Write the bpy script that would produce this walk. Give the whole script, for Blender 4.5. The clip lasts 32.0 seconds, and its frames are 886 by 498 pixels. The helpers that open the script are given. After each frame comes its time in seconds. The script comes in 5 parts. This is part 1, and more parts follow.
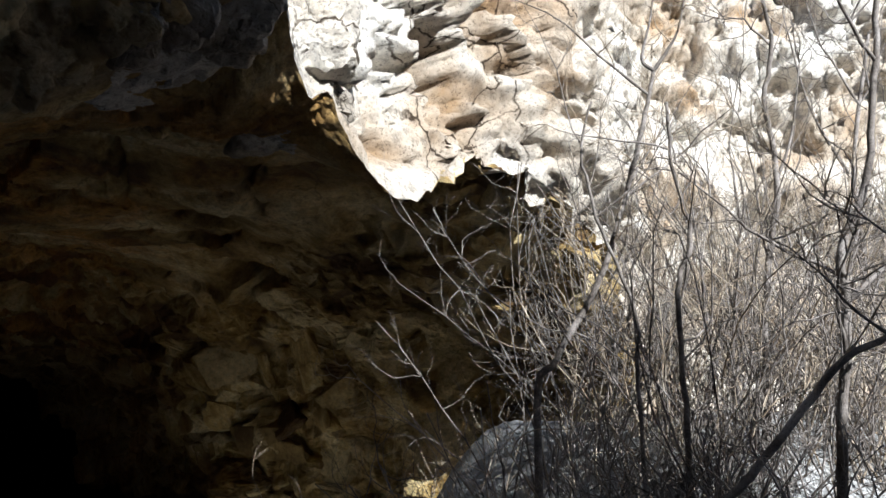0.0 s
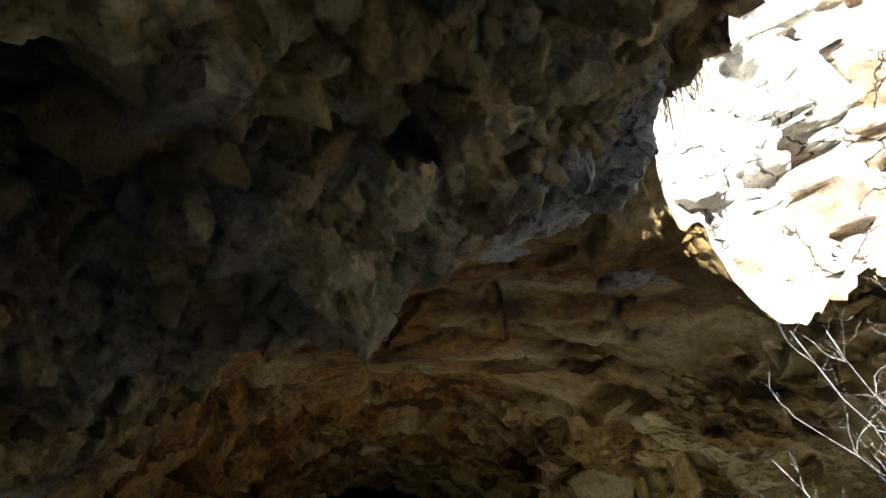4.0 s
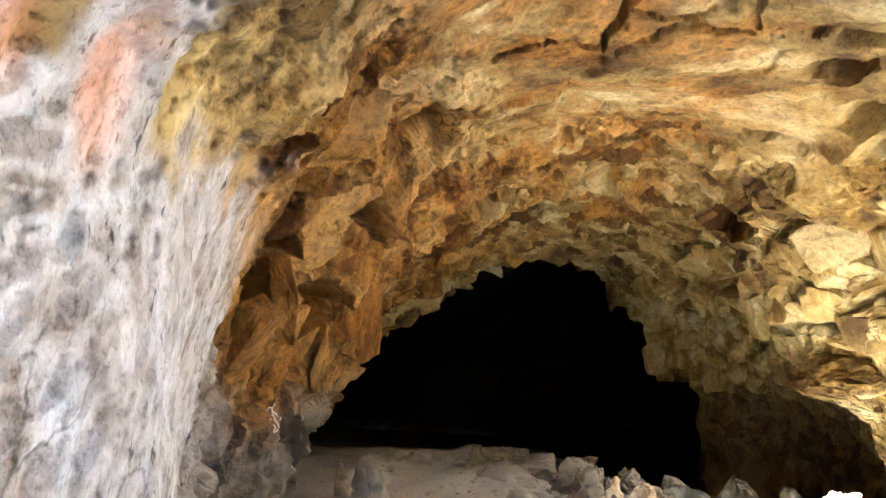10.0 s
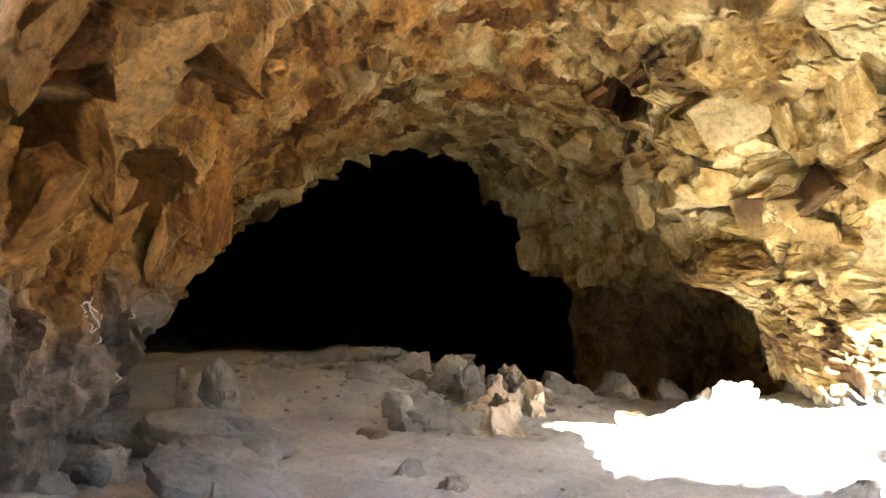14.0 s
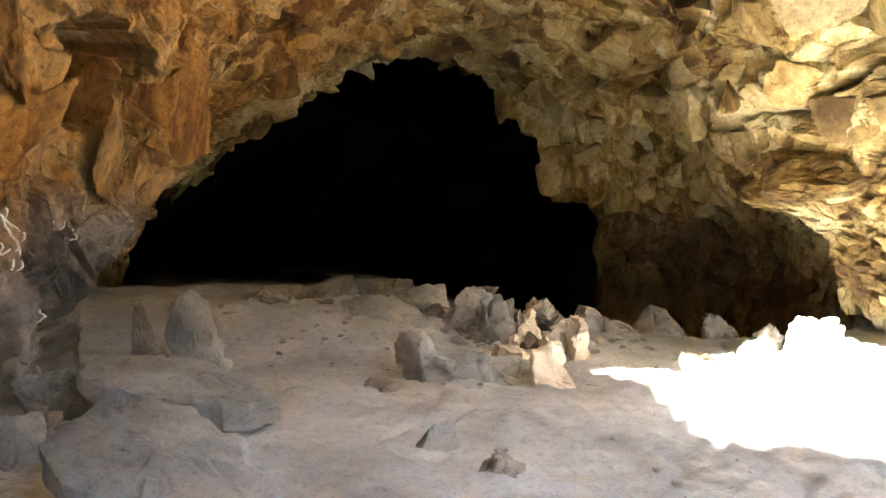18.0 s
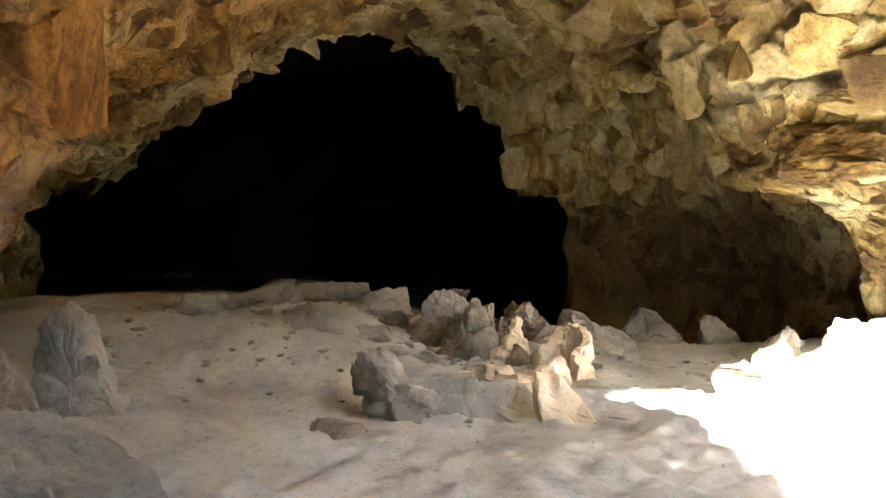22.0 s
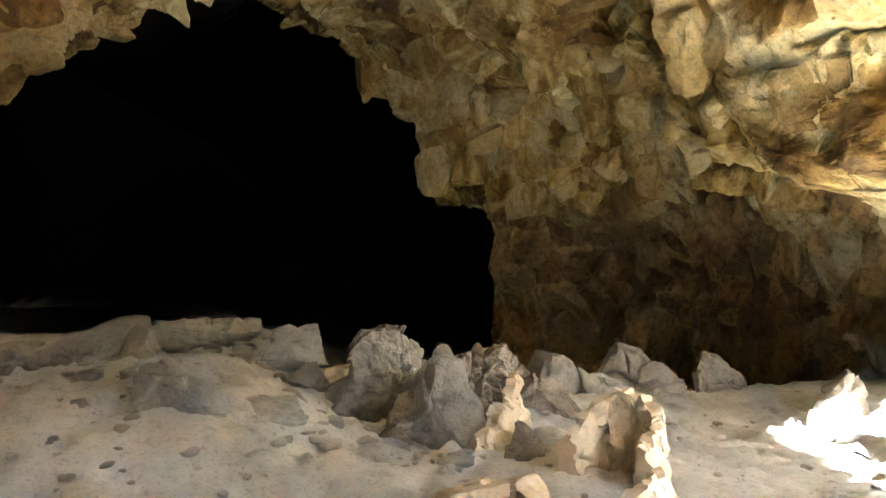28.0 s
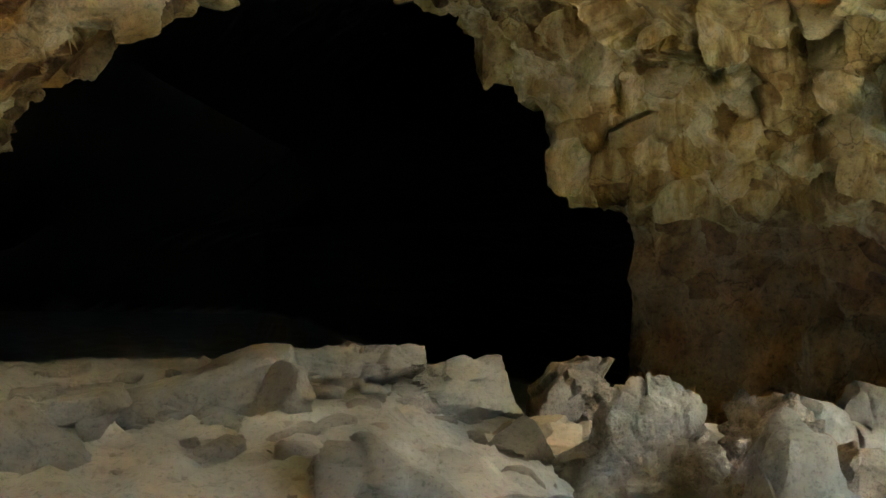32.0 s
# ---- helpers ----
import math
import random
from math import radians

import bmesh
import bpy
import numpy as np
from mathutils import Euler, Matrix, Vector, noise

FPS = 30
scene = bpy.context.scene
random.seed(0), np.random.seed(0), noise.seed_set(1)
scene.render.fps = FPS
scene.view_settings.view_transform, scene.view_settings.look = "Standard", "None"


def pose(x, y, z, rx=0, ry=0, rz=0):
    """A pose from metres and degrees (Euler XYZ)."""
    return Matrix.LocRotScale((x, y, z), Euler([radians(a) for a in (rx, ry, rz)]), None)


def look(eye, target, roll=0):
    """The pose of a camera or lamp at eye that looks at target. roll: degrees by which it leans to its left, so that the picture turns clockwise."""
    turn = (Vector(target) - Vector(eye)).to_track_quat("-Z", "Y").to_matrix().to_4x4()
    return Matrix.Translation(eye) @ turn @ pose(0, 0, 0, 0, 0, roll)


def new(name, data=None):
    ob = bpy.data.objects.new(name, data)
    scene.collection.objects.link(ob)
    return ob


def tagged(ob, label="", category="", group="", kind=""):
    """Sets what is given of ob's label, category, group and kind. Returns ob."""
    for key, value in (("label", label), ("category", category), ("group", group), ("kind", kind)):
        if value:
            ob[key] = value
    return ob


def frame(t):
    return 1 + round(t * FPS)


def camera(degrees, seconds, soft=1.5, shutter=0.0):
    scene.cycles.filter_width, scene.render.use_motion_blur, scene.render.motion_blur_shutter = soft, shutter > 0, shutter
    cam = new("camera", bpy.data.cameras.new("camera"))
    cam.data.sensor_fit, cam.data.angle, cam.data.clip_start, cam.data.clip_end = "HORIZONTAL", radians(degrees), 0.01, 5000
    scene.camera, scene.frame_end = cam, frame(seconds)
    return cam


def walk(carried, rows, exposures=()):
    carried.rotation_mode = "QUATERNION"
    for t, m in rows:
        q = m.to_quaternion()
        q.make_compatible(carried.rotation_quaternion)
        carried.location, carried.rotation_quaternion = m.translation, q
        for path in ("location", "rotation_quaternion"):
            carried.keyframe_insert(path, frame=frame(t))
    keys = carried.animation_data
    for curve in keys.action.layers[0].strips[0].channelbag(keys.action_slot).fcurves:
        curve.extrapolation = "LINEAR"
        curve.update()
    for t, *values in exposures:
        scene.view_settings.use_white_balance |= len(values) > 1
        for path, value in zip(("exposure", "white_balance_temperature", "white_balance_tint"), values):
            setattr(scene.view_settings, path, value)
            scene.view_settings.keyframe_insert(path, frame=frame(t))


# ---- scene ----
cam = camera(55.5, 32.0)
METRES, EYE, TILT, LEAN, TURN = 17.0, 1.5, 12.0, 2.0, 0.0
ROWS = [
    (0.0, 0.0, 0.0, 0.0, -0.0, 0.0, -0.0),
    (0.5, -0.0034, -0.0005, 0.0022, 6.67, 2.4, 0.89),
    (1.0, -0.0053, -0.0011, 0.0042, 12.29, 4.4, 1.6),
    (1.5, -0.0063, -0.0013, 0.006, 16.17, 5.59, 2.04),
    (2.0, -0.0072, -0.0009, 0.0077, 18.61, 6.58, 2.3),
    (2.5, -0.0076, -0.0005, 0.0098, 19.99, 7.6, 2.39),
    (4.5, -0.0104, 0.0026, 0.0148, 25.4, 7.66, 2.41),
    (5.0, -0.013, 0.0069, 0.0128, 26.85, 7.36, 2.59),
    (5.5, -0.0173, 0.015, 0.0077, 29.56, 7.09, 2.66),
    (6.0, -0.0264, 0.0226, 0.0012, 31.7, 6.83, 2.15),
    (6.5, -0.0392, 0.0258, -0.0078, 32.28, 6.5, 2.02),
    (7.0, -0.0501, 0.033, -0.015, 34.29, 6.29, 2.47),
    (7.5, -0.0619, 0.0411, -0.0207, 34.69, 5.93, 2.8),
    (8.0, -0.075, 0.0476, -0.0262, 34.89, 5.99, 3.18),
    (8.5, -0.0859, 0.0561, -0.0325, 34.67, 3.81, 3.78),
    (9.0, -0.0924, 0.0661, -0.0406, 34.58, -0.65, 3.87),
    (9.5, -0.0992, 0.0742, -0.0465, 34.47, -2.0, 3.19),
    (10.0, -0.108, 0.0821, -0.0515, 34.3, -4.74, 3.53),
    (10.5, -0.1128, 0.0946, -0.0592, 33.98, -6.51, 4.39),
    (11.0, -0.1177, 0.1051, -0.0649, 31.74, -10.27, 3.32),
    (11.5, -0.1292, 0.1187, -0.0701, 29.02, -11.56, 2.98),
    (12.0, -0.1378, 0.1314, -0.0757, 26.43, -11.96, 2.7),
    (12.5, -0.1474, 0.1409, -0.0808, 25.22, -11.55, 2.02),
    (13.0, -0.159, 0.1508, -0.0864, 24.94, -11.34, 1.96),
    (13.5, -0.1682, 0.165, -0.0918, 24.97, -11.66, 2.3),
    (14.0, -0.178, 0.178, -0.0966, 25.04, -11.48, 2.33),
    (14.5, -0.1898, 0.1905, -0.1012, 25.12, -11.4, 2.37),
    (16.5, -0.2269, 0.2525, -0.1285, 25.36, -12.37, 2.77),
    (17.0, -0.2367, 0.2668, -0.1354, 25.35, -13.98, 2.46),
    (17.5, -0.2462, 0.2804, -0.1402, 25.35, -15.57, 2.29),
    (18.0, -0.2544, 0.2964, -0.146, 25.17, -15.86, 2.55),
    (18.5, -0.2682, 0.3099, -0.1516, 25.27, -15.76, 2.19),
    (19.0, -0.2783, 0.3227, -0.157, 25.17, -15.75, 2.35),
    (19.5, -0.2852, 0.3397, -0.1628, 25.06, -15.71, 2.43),
    (20.0, -0.2937, 0.3536, -0.1692, 24.45, -15.78, 2.13),
    (20.5, -0.3009, 0.369, -0.1741, 22.7, -15.91, 2.43),
    (21.0, -0.3092, 0.3858, -0.1786, 21.95, -15.88, 2.2),
    (21.5, -0.3178, 0.397, -0.1829, 21.8, -15.76, 2.06),
    (22.0, -0.323, 0.4121, -0.1901, 21.62, -15.76, 2.48),
    (22.5, -0.3301, 0.4283, -0.1967, 20.54, -15.7, 2.24),
    (23.0, -0.3391, 0.4466, -0.2023, 18.35, -15.62, 2.2),
    (23.5, -0.3451, 0.4656, -0.2084, 17.34, -15.68, 2.34),
    (24.0, -0.3534, 0.4824, -0.2142, 16.87, -15.68, 1.85),
    (24.5, -0.3614, 0.5004, -0.2193, 16.39, -15.52, 1.78),
    (26.5, -0.398, 0.5717, -0.2428, 14.73, -14.42, 1.25),
    (27.0, -0.4117, 0.5853, -0.2485, 14.4, -14.43, 0.9),
    (27.5, -0.4257, 0.5985, -0.2525, 13.95, -14.44, 0.77),
    (28.0, -0.4404, 0.6138, -0.2566, 13.59, -14.41, 0.64),
    (28.5, -0.4559, 0.6271, -0.2628, 13.46, -14.32, 0.57),
    (29.0, -0.4677, 0.6419, -0.2667, 13.22, -14.37, 0.67),
    (29.5, -0.4794, 0.6596, -0.2715, 14.99, -14.32, 1.24),
    (30.0, -0.4947, 0.6724, -0.2775, 16.51, -14.31, 1.15),
    (30.5, -0.5078, 0.6867, -0.2813, 17.0, -14.44, 1.31),
    (31.0, -0.5208, 0.7039, -0.287, 17.51, -14.18, 1.53),
    (31.5, -0.5367, 0.7168, -0.2913, 18.12, -13.93, 1.12),
    (32.0, -0.5511, 0.7312, -0.2948, 17.97, -13.7, 1.03),
]

EXPOSURES = [(0.0, 1.2, 5700, 8), (2.0, 1.4, 5700, 8), (2.5, 1.8, 5800, 6), (5.0, 3.75, 5800, 1), (6.0, 5.35, 5600, -2), (7.0, 6.3, 5700, 2), (8.0, 6.5, 6300, 9), (9.0, 6.4, 6500, 10),
             (11.0, 6.35, 6500, 10), (13.0, 6.15, 6500, 12), (19.0, 6.6, 6400, 9), (24.0, 6.6, 6400, 8), (28.0, 7.1, 6200, 4), (30.0, 7.35, 5800, -5), (32.0, 7.2, 5800, -5)]
walk(cam, [(t, pose(0, 0, EYE, TILT, LEAN, TURN) @ pose(METRES * x, METRES * y, METRES * z, 90 + pitch, roll, yaw))
           for t, x, y, z, yaw, pitch, roll in ROWS], EXPOSURES)

# ---- light: a low winter sun behind the walker and the open sky over the pit ----
SUN_FROM = Vector((0.463, -0.743, 0.49)).normalized()
world = bpy.data.worlds.new("sky")
scene.world = world
world.use_nodes = True
wt = world.node_tree
sky = wt.nodes.new("ShaderNodeTexSky")
sky.sky_type, sky.sun_disc = "NISHITA", False
sky.sun_elevation = math.asin(SUN_FROM.z)
sky.sun_rotation = math.atan2(SUN_FROM.x, SUN_FROM.y)
wt.nodes["Background"].inputs["Strength"].default_value = 0.06
wt.links.new(sky.outputs[0], wt.nodes["Background"].inputs["Color"])
sun = new("sun", bpy.data.lights.new("sun", "SUN"))
sun.data.energy, sun.data.angle, sun.data.color = 5.0, radians(0.5), (1.0, 0.96, 0.9)
sun.matrix_world = look(SUN_FROM * 60, (0, 0, 0))

# ---- plan: s runs down the cave, u to its right, z up ----
AXIS = radians(27)
SA, CA = math.sin(AXIS), math.cos(AXIS)


def xy(s, u):
    return -SA * s + CA * u, CA * s + SA * u


def to_world(su):
    s, u, z = su[..., 0], su[..., 1], su[..., 2]
    return np.stack([-SA * s + CA * u, CA * s + SA * u, z], -1)


# ---- noise fields on arrays of points ----
def lattice(ix, iy, iz, k):
    h = (ix * 374761393 + iy * 668265263 + iz * 2147483647 + k * 974634777) & 0xFFFFFFFF
    h = ((h ^ (h >> 13)) * 1274126177) & 0xFFFFFFFF
    return ((h ^ (h >> 16)) & 0xFFFF) / 65535.0


def value_noise(p, k=0):
    i = np.floor(p).astype(np.int64)
    f = p - i
    f = f * f * f * (f * (f * 6 - 15) + 10)
    total = 0
    for dx in (0, 1):
        for dy in (0, 1):
            for dz in (0, 1):
                w = (f[..., 0] if dx else 1 - f[..., 0]) * (f[..., 1] if dy else 1 - f[..., 1]) * (f[..., 2] if dz else 1 - f[..., 2])
                total = total + w * lattice(i[..., 0] + dx, i[..., 1] + dy, i[..., 2] + dz, k)
    return total * 2 - 1


def fbm(p, scale, octaves=4, k=0, gain=0.5):
    total, amp = 0, 1.0
    for o in range(octaves):
        total = total + amp * value_noise(p / scale + 17.3 * o, k + o)
        scale, amp = scale * 0.47, amp * gain
    return total


def ridged(p, scale, octaves=4, k=0):
    total, amp = 0, 1.0
    for o in range(octaves):
        total = total + amp * (1 - 2 * np.abs(value_noise(p / scale + 9.1 * o, k + o)))
        scale, amp = scale * 0.5, amp * 0.5
    return total


def cells(p, scale, k=0):
    """Distance to the nearest and second nearest seed, and the nearest cell's random value."""
    q = p / scale
    i = np.floor(q).astype(np.int64)
    d1 = np.full(q.shape[:-1], 9.0)
    d2 = d1.copy()
    own = np.zeros(q.shape[:-1])
    for dx in (-1, 0, 1):
        for dy in (-1, 0, 1):
            for dz in (-1, 0, 1):
                c = [i[..., 0] + dx, i[..., 1] + dy, i[..., 2] + dz]
                seed = np.stack([c[a] + lattice(c[0], c[1], c[2], k + 11 + a) for a in range(3)], -1)
                d = np.sqrt(((q - seed) ** 2).sum(-1))
                nearer = d < d1
                d2 = np.where(nearer, d1, np.minimum(d2, d))
                own = np.where(nearer, lattice(c[0], c[1], c[2], k + 29), own)
                d1 = np.minimum(d1, d)
    return d1, d2, own


def facets(p, scale, k=0, tilt=0.6, offset=0.3, sink=0.10, gap=0.09):
    """Broken planes: each cell is a flat face with its own slope and height, in units of scale; creases sink."""
    q = p / scale
    i = np.floor(q).astype(np.int64)
    d1 = np.full(q.shape[:-1], 9.0)
    d2 = d1.copy()
    best = np.zeros(q.shape)
    cell = np.zeros(q.shape, dtype=np.int64)
    for dx in (-1, 0, 1):
        for dy in (-1, 0, 1):
            for dz in (-1, 0, 1):
                c = np.stack([i[..., 0] + dx, i[..., 1] + dy, i[..., 2] + dz], -1)
                away = q - c - np.stack([lattice(c[..., 0], c[..., 1], c[..., 2], k + 11 + a) for a in range(3)], -1)
                d = np.sqrt((away**2).sum(-1))
                nearer = d < d1
                d2 = np.where(nearer, d1, np.minimum(d2, d))
                best = np.where(nearer[..., None], away, best)
                cell = np.where(nearer[..., None], c, cell)
                d1 = np.minimum(d1, d)
    own = [lattice(cell[..., 0], cell[..., 1], cell[..., 2], k + 40 + a) - 0.5 for a in range(4)]
    slope = best[..., 0] * own[0] + best[..., 1] * own[1] + best[..., 2] * own[2]
    return scale * (tilt * 2 * slope + offset * own[3] - sink * step(gap, 0.35 * gap, d2 - d1))


def partly(m, fn):
    """fn on the points where the mask is not zero, times the mask."""
    out = np.zeros(m.shape)
    on = m > 0.001
    if on.any():
        out[on] = fn(on) * m[on]
    return out


def step(a, b, x):
    t = np.clip((x - a) / (b - a), 0, 1)
    return t * t * (3 - 2 * t)


def ground_z(s, u):
    z = np.interp(s, [-8, 0, 3.75, 6.2, 8.7, 11, 14, 16, 18, 20, 23, 24.5, 27, 31, 50], [0.1, 0.0, -0.8, -1.15, -1.4, -1.55, -1.78, -1.85, -2.0, -2.1, -2.25, -2.45, -4.2, -6.5, -8.0])
    z = z - 0.4 * step(0.5, 3.5, u) * step(15.5, 20, s) + 0.45 * step(4.0, 6.5, u) * step(15, 18, s) * step(24, 20, s)
    z = z + 0.55 * step(-0.5, -2.2, u) * step(17.6, 20.0, s)
    bank = step(3.2, 5.4, u) * step(12.0, 9.0, s) * step(2.0, 6.0, s)
    return z + bank * (1.5 - z)


# ---- materials ----
def material(name):
    m = bpy.data.materials.new(name)
    m.use_nodes = True
    return m, m.node_tree.nodes, m.node_tree.links, m.node_tree.nodes["Principled BSDF"]


def ramp(nodes, *stops):
    r = nodes.new("ShaderNodeValToRGB")
    while len(r.color_ramp.elements) < len(stops):
        r.color_ramp.elements.new(0.5)
    for e, (at, c) in zip(r.color_ramp.elements, stops):
        e.position, e.color = at, (*c, 1) if len(c) == 3 else c
    return r


def noise_node(nodes, links, vector, scale, detail=6, rough=0.6, distort=0.0):
    n = nodes.new("ShaderNodeTexNoise")
    n.inputs["Scale"].default_value, n.inputs["Detail"].default_value = scale, detail
    n.inputs["Roughness"].default_value, n.inputs["Distortion"].default_value = rough, distort
    links.new(vector, n.inputs["Vector"])
    return n


def mixed(nodes, links, fac, a, b, mode="MIX"):
    m = nodes.new("ShaderNodeMix")
    m.data_type, m.blend_type = "RGBA", mode
    for value, slot in ((fac, 0), (a, 6), (b, 7)):
        if hasattr(value, "links"):
            links.new(value, m.inputs[slot])
        elif slot == 0:
            m.inputs[0].default_value = value
        else:
            m.inputs[slot].default_value = (*value, 1)
    return m.outputs[2]


def mask(nodes, name):
    a = nodes.new("ShaderNodeAttribute")
    a.attribute_name = name
    return a.outputs["Fac"]


def rock_material(name, dark, mid, pale, scale=1.0, bump=0.5, masks=True, pits=0.6, veins=0.35, speckle=0.75, cracks=1.0):
    m, n, l, bsdf = material(name)
    pos = n.new("ShaderNodeNewGeometry").outputs["Position"]
    big = noise_node(n, l, pos, 0.7 * scale, 5, 0.5, 0.25)
    fine = noise_node(n, l, pos, 9.0 * scale, 12, 0.74, 0.2)
    speck = noise_node(n, l, pos, 34.0 * scale, 6, 0.7)
    base = ramp(n, (0.34, dark), (0.5, mid), (0.66, pale))
    pick = n.new("ShaderNodeMath")
    pick.operation = "MULTIPLY_ADD"
    pick.inputs[1].default_value = 0.28
    l.new(mask(n, "face"), pick.inputs[0])
    l.new(big.outputs[0], pick.inputs[2])
    l.new(pick.outputs[0], base.inputs[0])
    grain = ramp(n, (0.36, (0.16, 0.14, 0.12)), (0.45, (0.88, 0.87, 0.85)), (0.6, (1.35, 1.34, 1.3)))
    l.new(fine.outputs[0], grain.inputs[0])
    color = mixed(n, l, speckle, base.outputs[0], grain.outputs[0], "MULTIPLY")
    vein = noise_node(n, l, pos, 1.7 * scale, 7, 0.6, 1.6)
    line = ramp(n, (0.485, (0, 0, 0)), (0.5, (1, 1, 1)), (0.515, (0, 0, 0)))
    l.new(vein.outputs[0], line.inputs[0])
    where = ramp(n, (0.5, (0, 0, 0)), (0.62, (1, 1, 1)))
    l.new(big.outputs[0], where.inputs[0])
    both = mixed(n, l, 1.0, line.outputs[0], where.outputs[0], "MULTIPLY")
    amount = mixed(n, l, 1.0, both, (veins, veins, veins), "MULTIPLY")
    color = mixed(n, l, amount, color, tuple(min(0.8, 1.5 * c + 0.08) for c in pale))
    if masks:
        streak = n.new("ShaderNodeMapping")
        streak.inputs["Scale"].default_value = (3.2, 3.2, 0.45)
        l.new(pos, streak.inputs[0])
        run = noise_node(n, l, streak.outputs[0], 1.1, 6, 0.6, 0.4)
        lime = ramp(n, (0.34, (0.24, 0.185, 0.14)), (0.46, (0.4, 0.355, 0.32)), (0.62, (0.55, 0.53, 0.52)))
        wash = noise_node(n, l, pos, 3.5, 10, 0.68, 0.3)
        l.new(wash.outputs[0], lime.inputs[0])
        tall = n.new("ShaderNodeMapping")
        tall.inputs["Scale"].default_value = (1.0, 1.0, 0.4)
        l.new(pos, tall.inputs[0])
        fleck = ramp(n, (0.33, (0.1, 0.09, 0.085)), (0.39, (1, 1, 1)))
        l.new(noise_node(n, l, tall.outputs[0], 11.0, 8, 0.62).outputs[0], fleck.inputs[0])
        limed = mixed(n, l, 0.5, lime.outputs[0], grain.outputs[0], "MULTIPLY")
        limed = mixed(n, l, 0.9, limed, fleck.outputs[0], "MULTIPLY")
        coat = n.new("ShaderNodeMath")
        coat.operation = "MULTIPLY_ADD"
        coat.inputs[1].default_value = 0.28
        l.new(mask(n, "face"), coat.inputs[0])
        l.new(run.outputs[0], coat.inputs[2])
        clay = ramp(n, (0.38, (0.16, 0.06, 0.01)), (0.62, (0.52, 0.24, 0.05)))
        l.new(coat.outputs[0], clay.inputs[0])
        ash = ramp(n, (0.35, (0.13, 0.125, 0.12)), (0.65, (0.34, 0.325, 0.31)))
        l.new(coat.outputs[0], ash.inputs[0])
        flow = ramp(n, (0.36, (0.34, 0.2, 0.05)), (0.5, (0.66, 0.47, 0.17)), (0.66, (0.88, 0.75, 0.42)))
        l.new(coat.outputs[0], flow.inputs[0])
        clayed = mixed(n, l, 0.7, clay.outputs[0], grain.outputs[0], "MULTIPLY")
        flowed = mixed(n, l, 0.4, flow.outputs[0], grain.outputs[0], "MULTIPLY")
        color = mixed(n, l, mask(n, "ochre"), color, clayed)
        color = mixed(n, l, mask(n, "pale"), color, flowed)
        color = mixed(n, l, mask(n, "grey"), color, ash.outputs[0])
        color = mixed(n, l, mask(n, "lime"), color, limed)
        color = mixed(n, l, mask(n, "rust"), color, (0.66, 0.22, 0.08))
        color = mixed(n, l, mask(n, "blue"), color, (0.35, 0.55, 0.66))
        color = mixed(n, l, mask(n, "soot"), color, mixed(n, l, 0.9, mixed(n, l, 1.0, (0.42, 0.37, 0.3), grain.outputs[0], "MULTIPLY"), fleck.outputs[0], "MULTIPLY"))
        spot = ramp(n, (0.4, (0.16, 0.11, 0.07)), (0.5, (0.8, 0.76, 0.7)), (0.62, (1.3, 1.28, 1.24)))
        l.new(noise_node(n, l, pos, 13.0, 8, 0.7, 0.3).outputs[0], spot.inputs[0])
        color = mixed(n, l, mask(n, "crust"), color, mixed(n, l, 1.0, color, spot.outputs[0], "MULTIPLY"))
        # dark brown of the low right wall, part stain and part painted shade
        color = mixed(n, l, mask(n, "umber_shade"), color, mixed(n, l, 1.0, (0.1, 0.075, 0.05), grain.outputs[0], "MULTIPLY"))
        # darkness of the deep chamber, put into the rock's colour
        color = mixed(n, l, mask(n, "deep_shade"), color, (0.055, 0.05, 0.046))
        color = mixed(n, l, mask(n, "dust"), color, (0.36, 0.33, 0.29))
    if cracks:
        bent = n.new("ShaderNodeVectorMath")
        bent.operation = "MULTIPLY_ADD"
        bent.inputs[1].default_value = (0.55, 0.55, 0.55)
        l.new(noise_node(n, l, pos, 1.6 * scale, 5, 0.6).outputs[1], bent.inputs[0])
        l.new(pos, bent.inputs[2])
        net = n.new("ShaderNodeTexVoronoi")
        net.feature = "DISTANCE_TO_EDGE"
        net.inputs["Scale"].default_value = 0.95 * scale
        l.new(bent.outputs[0], net.inputs["Vector"])
        gap = ramp(n, (0.004, (0.12, 0.1, 0.08)), (0.014, (1, 1, 1)))
        l.new(net.outputs["Distance"], gap.inputs[0])
        some = ramp(n, (0.5, (0, 0, 0)), (0.57, (1, 1, 1)))
        l.new(noise_node(n, l, pos, 0.6 * scale, 3, 0.5).outputs[0], some.inputs[0])
        color = mixed(n, l, some.outputs[0], color, mixed(n, l, cracks, color, gap.outputs[0], "MULTIPLY"))
    hole = ramp(n, (0.38, (0.12, 0.1, 0.09)), (0.45, (1, 1, 1)))
    l.new(speck.outputs[0], hole.inputs[0])
    color = mixed(n, l, pits, color, hole.outputs[0], "MULTIPLY")
    l.new(color, bsdf.inputs["Base Color"])
    bsdf.inputs["Roughness"].default_value = 0.88
    bsdf.inputs["Specular IOR Level"].default_value = 0.25
    b1 = n.new("ShaderNodeBump")
    b1.inputs["Strength"].default_value, b1.inputs["Distance"].default_value = bump, 0.1 / scale
    l.new(fine.outputs[0], b1.inputs["Height"])
    b2 = n.new("ShaderNodeBump")
    b2.inputs["Strength"].default_value, b2.inputs["Distance"].default_value = bump, 0.03 / scale
    l.new(speck.outputs[0], b2.inputs["Height"])
    l.new(b1.outputs[0], b2.inputs["Normal"])
    l.new(b2.outputs[0], bsdf.inputs["Normal"])
    return m


